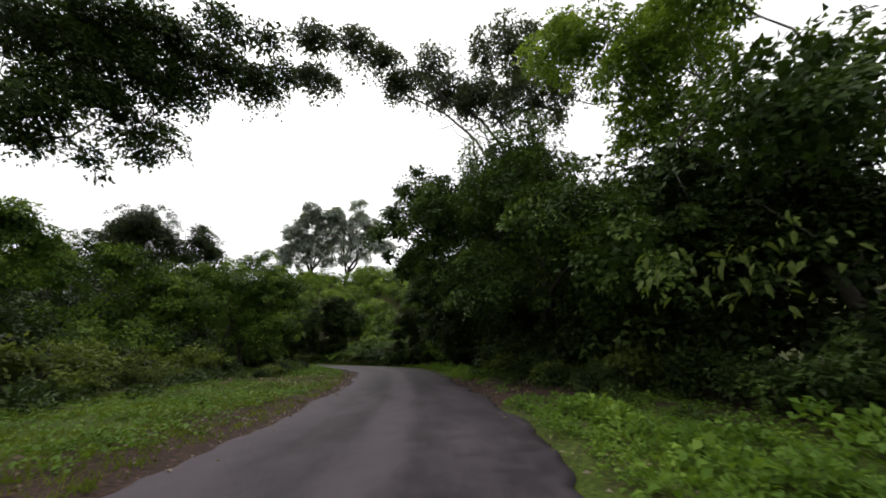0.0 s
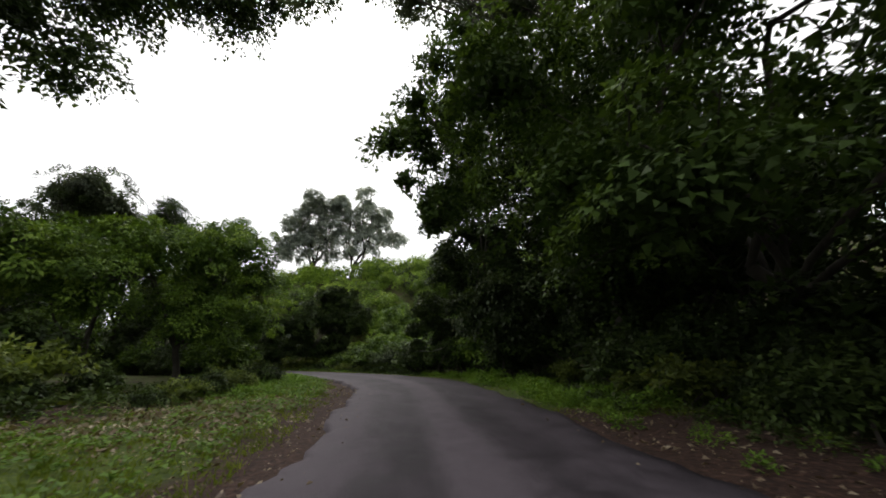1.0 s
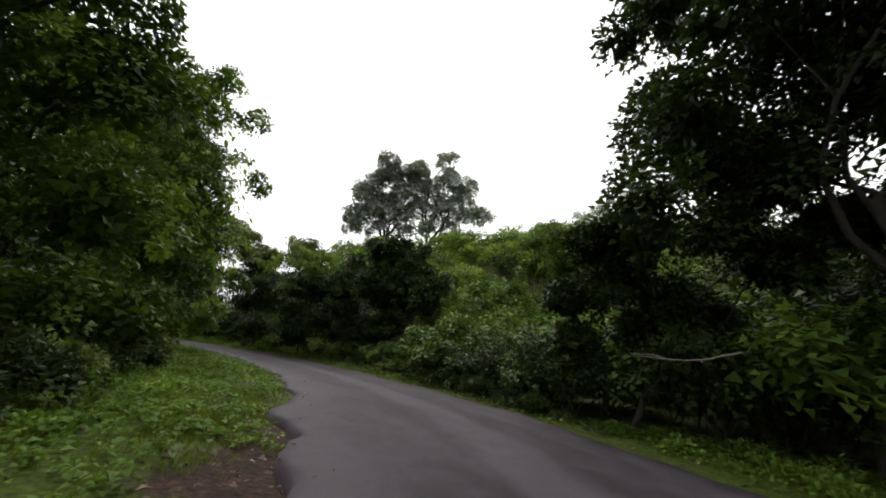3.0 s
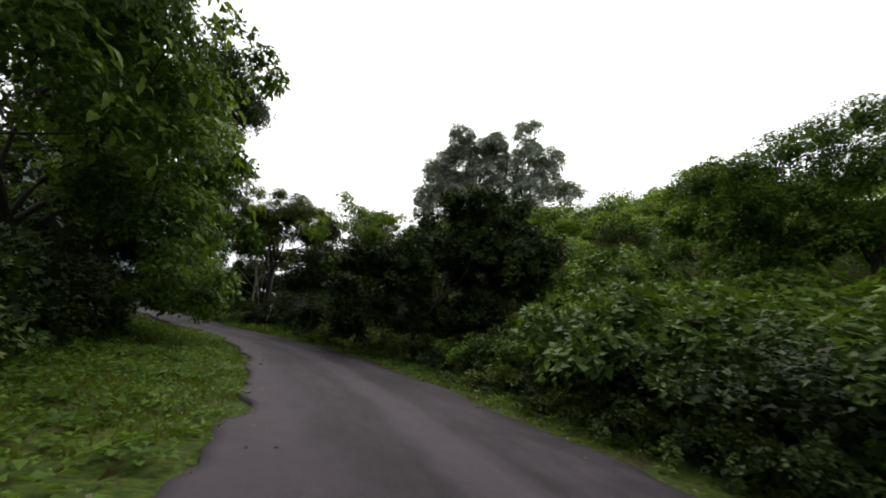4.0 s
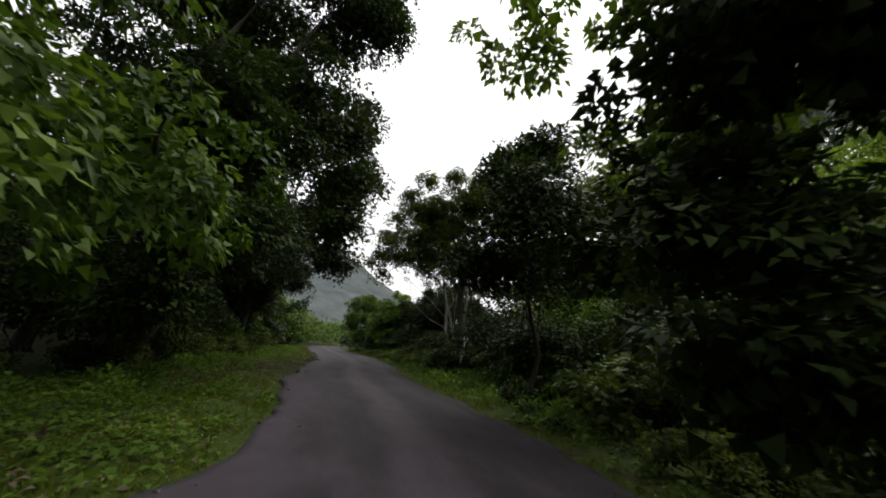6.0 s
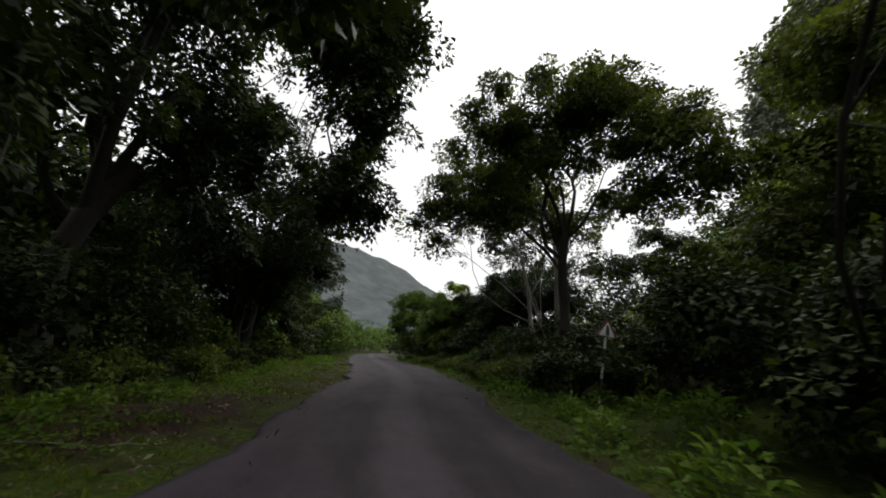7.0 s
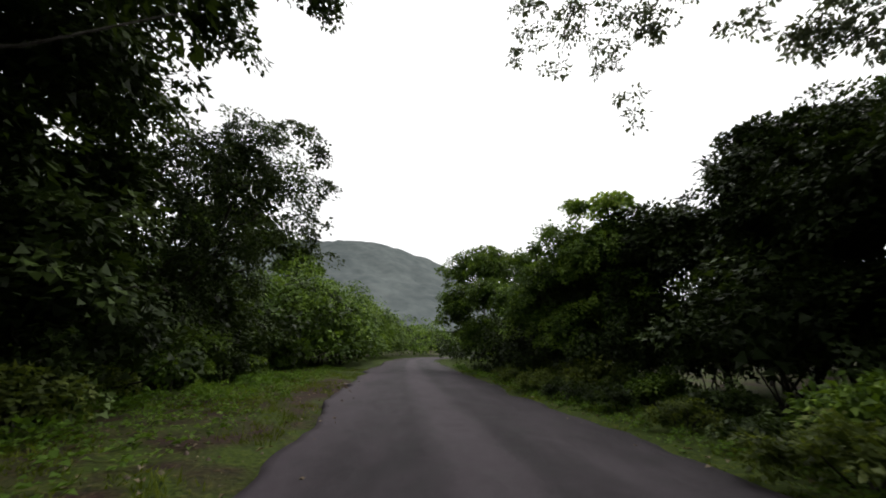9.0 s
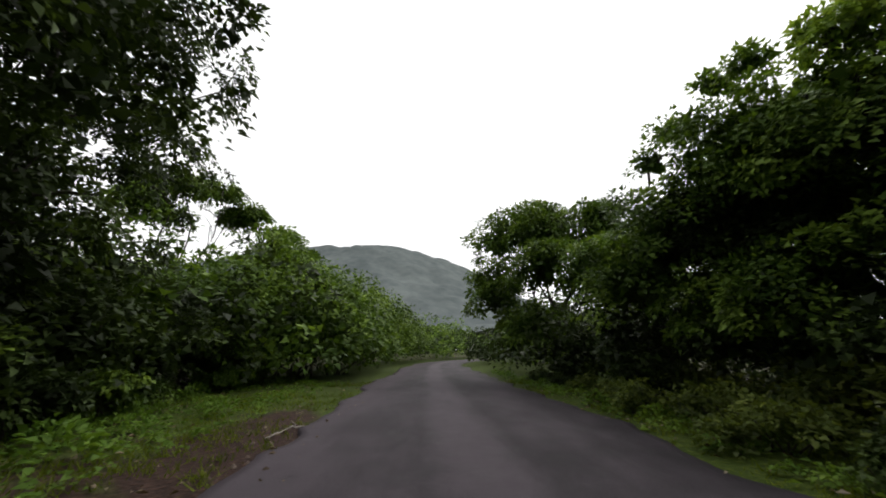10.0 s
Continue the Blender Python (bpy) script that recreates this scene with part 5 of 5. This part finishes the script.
woods = [(random.uniform(-200, -112), random.uniform(30, 150), random.uniform(2.5, 4.8)) for _ in range(110)]
scrub("far_woods", "distant green woods below the hill", 304, woods, 0.75, 18, 1.3, LEAF_MID, "woods")


# ---- grass, herbs and fallen leaves on the verges ----
def verge_points(r, n, s0, s1, gap0, gap1, side, power=1.0):
    """Random places on one verge: x, y and height of the ground."""
    s = r.uniform(s0, s1, n)
    a = side * (half_at(s) + (extra_left(s) if side > 0 else extra_right(s)) + gap0 + (gap1 - gap0) * r.uniform(0, 1, n) ** power)
    i = np.clip(np.searchsorted(S_ALL, s + S0), 0, len(MID) - 1)
    p = MID[i] + LEFT[i] * a[:, None]
    return np.concatenate([p, terrain(p[:, 0], p[:, 1], np.abs(a), s)[:, None]], 1)


def litter_patch(p):
    """The patch beside the road where fallen leaves hide the grass."""
    s, a = road_place(p[:, 0], p[:, 1])
    return (np.abs(s - 20.3) + (smooth_noise(p[:, 0], p[:, 1], 0.9, 21) - 0.5) * 3.0 < 2.8) & (a > 3.6)


def build_grass():
    r = np.random.default_rng(5)
    tufts = np.concatenate([verge_points(r, 9000, -2, 36, 0.55, 7.5, 1), verge_points(r, 5000, 34, 62, 0.0, 4.0, 1), verge_points(r, 5000, 60, 105, 0.1, 4.2, 1),
                            verge_points(r, 900, -2, 10.5, 0.0, 1.6, -1, 1.3), verge_points(r, 3400, 18.5, 36, 0.0, 3.0, -1, 1.3), verge_points(r, 4500, 36, 105, 0.0, 1.8, -1)])
    keep = (smooth_noise(tufts[:, 0], tufts[:, 1], 1.1, 9) > 0.36) & ~(litter_patch(tufts) & (r.uniform(size=len(tufts)) < 0.55))
    tufts = tufts[keep]
    per = 8
    n = len(tufts) * per
    base = np.repeat(tufts, per, 0) + np.concatenate([r.normal(size=(n, 2)) * 0.06, np.zeros((n, 1))], 1)
    lean = unit(np.concatenate([r.normal(size=(n, 2)) * 0.7, np.ones((n, 1))], 1))
    h = r.uniform(0.04, 0.14, n) * np.repeat(r.uniform(0.6, 1.5, len(tufts)), per)
    side = unit(np.concatenate([r.normal(size=(n, 2)), np.zeros((n, 1))], 1)) * r.uniform(0.006, 0.012, n)[:, None]
    v = np.stack([base - side, base + side, base + lean * h[:, None]], 1).reshape(-1, 3)
    me = mesh_from("grass", v, np.arange(n * 3).reshape(n, 3), GRASS)
    tagged(new("verge_grass", me), "short green grass on the road verges", "grass", kind="stuff")


def build_cover():
    """Small broad leaves of creeping herbs close to the ground."""
    r = np.random.default_rng(6)
    c = np.concatenate([verge_points(r, 600, -2, 10.5, 0.5, 5.0, -1), verge_points(r, 800, 18.5, 36, 0.5, 5.0, -1), verge_points(r, 700, 36, 105, 0.2, 1.8, -1), verge_points(r, 3000, -2, 60, 1.0, 6.5, 1), verge_points(r, 900, 34, 62, 0.1, 4.0, 1), verge_points(r, 900, 60, 105, 1.0, 4.5, 1)])
    c = c[~(litter_patch(c) & (r.uniform(size=len(c)) < 0.6))]
    per = 9
    n = len(c) * per
    at = np.repeat(c, per, 0) + np.concatenate([r.normal(size=(n, 2)) * 0.09, r.uniform(0.02, 0.14, (n, 1))], 1)
    along = unit(np.concatenate([r.normal(size=(n, 2)), r.uniform(-0.2, 0.4, (n, 1))], 1))
    face = unit(r.normal(size=(n, 3)) * 0.25 + [0, 0, 1])
    ln = r.uniform(0.05, 0.13, n)
    v, f = leaf_arrays(at, along, face, ln, ln * 0.7)
    tagged(new("ground_cover", mesh_from("ground_cover", v, f, HERB)), "creeping broad-leaved herbs on the verge", "herbs", kind="stuff")


def build_litter():
    r = np.random.default_rng(8)
    c = np.concatenate([verge_points(r, 1500, -2, 40, 0.0, 3.0, 1, 1.4), verge_points(r, 700, 15, 28, 0.4, 4.5, 1), verge_points(r, 2600, 16.5, 24, 1.2, 6.5, 1), verge_points(r, 1000, 10, 20, 0.1, 3.6, -1), verge_points(r, 1500, 55, 105, 0.0, 4.0, 1), verge_points(r, 2600, 56, 82, 0.2, 4.6, 1), verge_points(r, 350, 34, 58, 0.3, 4, 1), verge_points(r, 1100, 0, 105, 0.0, 1.4, -1, 1.4), verge_points(r, 260, 0, 100, -0.6, 0.0, 1), verge_points(r, 160, 0, 100, -0.6, 0.0, -1)])
    n = len(c)
    c[:, 2] = np.maximum(c[:, 2], -0.01) + r.uniform(0.012, 0.03, n)
    along = unit(np.concatenate([r.normal(size=(n, 2)), r.normal(size=(n, 1)) * 0.15], 1))
    ln = r.uniform(0.03, 0.1, n) * r.choice([0.7, 1.0, 1.3], n) * np.where(litter_patch(c), r.choice([1.0, 1.4, 1.8], n), 1.0)
    v, f = leaf_arrays(c, along, unit(r.normal(size=(n, 3)) * 0.5 + [0, 0, 1]), ln, ln * r.uniform(0.3, 0.65, n), 0.35)
    tagged(new("fallen_leaves", mesh_from("fallen_leaves", v, f, LITTER)), "dry brown and yellow fallen leaves on the ground", "fallen leaves", kind="stuff")


def clods():
    """Small lumps of broken soil and asphalt crumbs along the worn road edge."""
    r = np.random.default_rng(19)
    c = np.concatenate([verge_points(r, 260, 6, 36, 0.0, 1.1, 1, 1.3), verge_points(r, 160, 62, 100, 0.0, 1.4, 1, 1.2), verge_points(r, 90, 0, 100, 0.0, 0.5, -1)])
    base = unit(np.array([(1, 0, 0), (0.3, 0.9, 0), (-0.8, 0.6, 0), (-0.8, -0.6, 0), (0.3, -0.9, 0), (0.1, 0, 0.8)], dtype=float))
    tris = np.array([(0, 1, 5), (1, 2, 5), (2, 3, 5), (3, 4, 5), (4, 0, 5)])
    size = r.uniform(0.015, 0.06, len(c))
    v = c[:, None] + base[None] * size[:, None, None] * r.uniform(0.6, 1.3, (len(c), 6, 3)) - [0, 0, 0.008]
    f = tris[None] + (np.arange(len(c)) * 6)[:, None, None]
    me = mesh_from("clods", v.reshape(-1, 3), f.reshape(-1, 3), CLOD)
    tagged(new("soil_clods", me), "small lumps of brown soil along the road edge", "soil", kind="stuff")


CLOD = rough_material("clod_soil", [(0.3, (0.0420, 0.0280, 0.0224)), (0.7, (0.1540, 0.1190, 0.0952))], 6, bump=0.6, fine=40)
clods()


def fallen_stick(points, radius, label, seed):
    """A dry stick lying on the ground, with two side twigs."""
    r = np.random.default_rng(seed)
    p = np.array([(x, y, ground_z(x, y) + h) for x, y, h in points])
    t = np.linspace(0, 1, len(p))
    tt = np.linspace(0, 1, 14)
    q = np.stack([np.interp(tt, t, p[:, i]) for i in range(3)], 1) + r.normal(size=(14, 3)) * radius * 0.5
    ob = new("fallen_branch")
    ob.location = q[0]
    v, f = tube(q - q[0], np.linspace(radius, radius * 0.4, 14), 7)
    part("stem", mesh_from("stem", v, f, BARK_PALE, True), ob)
    for k in (5, 9):
        e = q[k] + np.append(r.normal(size=2) * 0.25, 0.05)
        v, f = tube(bend(r, q[k] - q[0], e - q[0], 5, 0.2), np.linspace(radius * 0.5, radius * 0.2, 5), 5)
        part("side_twig", mesh_from("side_twig", v, f, BARK_PALE, True), ob)
    return tagged(ob, label, "fallen branch")


fallen_stick([(-34.0, 48.3, 0.04), (-33.5, 49.1, 0.04), (-33.6, 49.8, 0.04)], 0.014, "thin pale dry stick lying on the grass verge", 51)
fallen_stick([(-60.4, 60.0, 0.03), (-60.0, 59.6, 0.05), (-59.4, 59.3, 0.03)], 0.02, "dry stick lying in the reddish washed-out soil", 52)
fallen_stick([(-2.4, 34.6, 1.71), (-3.1, 34.6, 1.52), (-4.0, 34.4, 1.57)], 0.014, "bare dead branch caught in the roadside undergrowth", 53)
fallen_stick([(-41.9, 53.5, 0.05), (-41.3, 53.8, 0.22), (-40.6, 54.2, 0.1)], 0.02, "dry brown branch heaped at the road edge", 55)


def leaf_mesh(seed, length, width, material):
    """One large leaf: midrib, arched blade, drooping tip."""
    r = np.random.default_rng(seed)
    t = np.array([0, 0.3, 0.65, 1.0])
    w = np.array([0.02, 0.5, 0.42, 0.0]) * width
    z = -0.3 * length * t ** 2 * r.uniform(0.7, 1.3)
    mid = np.stack([t * length, 0 * t, z], 1)
    lift = np.stack([0 * t, 0 * t, w * 0.4], 1)
    side = np.stack([0 * t, w, 0 * t], 1)
    v = np.concatenate([mid, mid + side + lift, mid - side + lift])
    f = [(i, i + 1, 4 + i + 1, 4 + i) for i in range(3)] + [(i + 1, i, 8 + i, 8 + i + 1) for i in range(3)]
    return mesh_from("leaf", v, f, material, True)


def hang_leaves(parent, lobes, count, seed, length, width, material, toward, droop=0.75):
    """Large single leaves on the side of the lobes that faces the road."""
    r = np.random.default_rng(seed)
    shapes = [leaf_mesh(seed + i, length, width, material) for i in range(3)]
    lb = np.array(lobes, dtype=float)
    o = np.array(parent.matrix_world.translation) if parent.parent is None else np.array(parent.parent.location)
    for _ in range(count):
        q = lb[r.choice(len(lb), p=lb[:, 3] ** 2 / (lb[:, 3] ** 2).sum())]
        d = unit(r.normal(size=3) * 0.8 + np.array(toward))
        at = q[:3] + d * q[3] * r.uniform(0.85, 1.12)
        yaw = math.degrees(math.atan2(d[1], d[0])) + r.normal() * 45
        ob = new("leaf", shapes[r.integers(3)])
        ob.parent = parent
        k = r.uniform(0.6, 1.1)
        ob.matrix_basis = pose(*(at - o), r.normal() * 25, droop * r.uniform(15, 95), yaw)
        ob.scale = (k, k, k)


def crown_of(ob, name="crown"):
    return [c for c in ob.children if c.name.split(".")[0] == name][0]


hang_leaves(crown_of(big_leaf_tree), BIG_LOBES, 300, 61, 0.34, 0.16, LEAF_LIGHT, (0.5, 0.45, 0.1))
SHRUB = [(-0.6, 31.1, 3.8, 1.1), (0.2, 31.3, 2.7, 1.3), (-1.0, 30.9, 2.8, 0.8), (0.6, 30.6, 4.4, 1.2), (1.2, 30.4, 3.2, 1.3), (0.8, 31.4, 1.6, 1.3)]
creeper_tree = make_tree((0.9, 31.4), SHRUB, "creeper-hung shrub with large pale drooping leaves", 62, leaf=0.17, clumps=190, per=60, material=LEAF_DARK_SHADE, girth=0.06, spread=0.35, name="shrub", inner=0.3)
hang_leaves(crown_of(creeper_tree), SHRUB[:5], 170, 63, 0.27, 0.12, LEAF_GREY, (-0.5, -0.7, 0), 0.95)
hang_leaves(crown_of(dark_tree), [(4.8, 7.6, 2.8, 0.7), (6.0, 7.0, 2.5, 0.8), (6.6, 6.6, 3.0, 0.7), (5.2, 11.6, 4.2, 0.8), (3.0, 12.4, 6.0, 0.6)], 110, 64, 0.32, 0.12, LEAF_OLIVE, (-0.6, -0.6, 0.1), 0.8)

build_grass()
build_cover()
build_litter()


# ---- the warning sign ----
def plain_paint(name, colour, rough=0.5):
    m, nt, out = nodes_of(name)
    n = add(nt, "ShaderNodeTexNoise", Scale=18.0, Detail=6.0)
    r = ramp(nt, [(0.3, tuple(c * 0.6 for c in colour)), (0.6, colour)])
    bs = add(nt, "ShaderNodeBsdfPrincipled", Roughness=rough)
    nt.links.new(n.outputs["Fac"], r.inputs[0])
    nt.links.new(r.outputs[0], bs.inputs["Base Color"])
    nt.links.new(bs.outputs[0], out.inputs[0])
    return m


def build_sign():
    white, black, red = plain_paint("sign_white", (0.55, 0.55, 0.53)), plain_paint("sign_black", (0.02, 0.02, 0.02)), plain_paint("sign_red", (0.10, 0.02, 0.02))
    x, y = -34.95, 59.25
    ob = new("warning_sign")
    ob.matrix_basis = pose(x, y, ground_z(x, y), 0, 9, 58)

    def slab(name, pts, y0, y1, mat, label=""):
        """An upright plate from its outline in x, z."""
        n = len(pts)
        v = [(p[0], y0, p[1]) for p in pts] + [(p[0], y1, p[1]) for p in pts]
        me = bpy.data.meshes.new(name)
        me.from_pydata(v, [], [tuple(range(n))[::-1], tuple(range(n, 2 * n))] + [(i, (i + 1) % n, n + (i + 1) % n, n + i) for i in range(n)])
        me.materials.append(mat)
        me.update()
        return part(name, me, ob, label)

    bands = ((-0.2, 0.22, white), (0.22, 0.64, black), (0.64, 1.05, white), (1.05, 1.45, black), (1.45, 1.84, white))
    for z0, z1, mat in bands:
        v, f = tube([(0, 0, z0), (0, 0, z1)], [0.035, 0.035], 12)
        part("post_band", mesh_from("post_band", v, f, mat, True), ob, "white painted band" if mat is white else "black painted band")
    slab("plate_rim", [(-0.29, 1.76), (0.29, 1.76), (0.02, 2.26), (-0.02, 2.26)], -0.066, -0.045, red, "dark faded red rim")
    slab("plate_face", [(-0.225, 1.795), (0.225, 1.795), (0.0, 2.19)], -0.072, -0.067, white, "white triangular face")
    slab("plate_symbol", [(-0.03, 1.81), (0.075, 1.81), (0.05, 2.02), (0.0, 2.12), (-0.03, 2.08)], -0.078, -0.073, black, "black symbol bar")
    return tagged(ob, "triangular warning sign on a black and white banded post", "road sign")


build_sign()
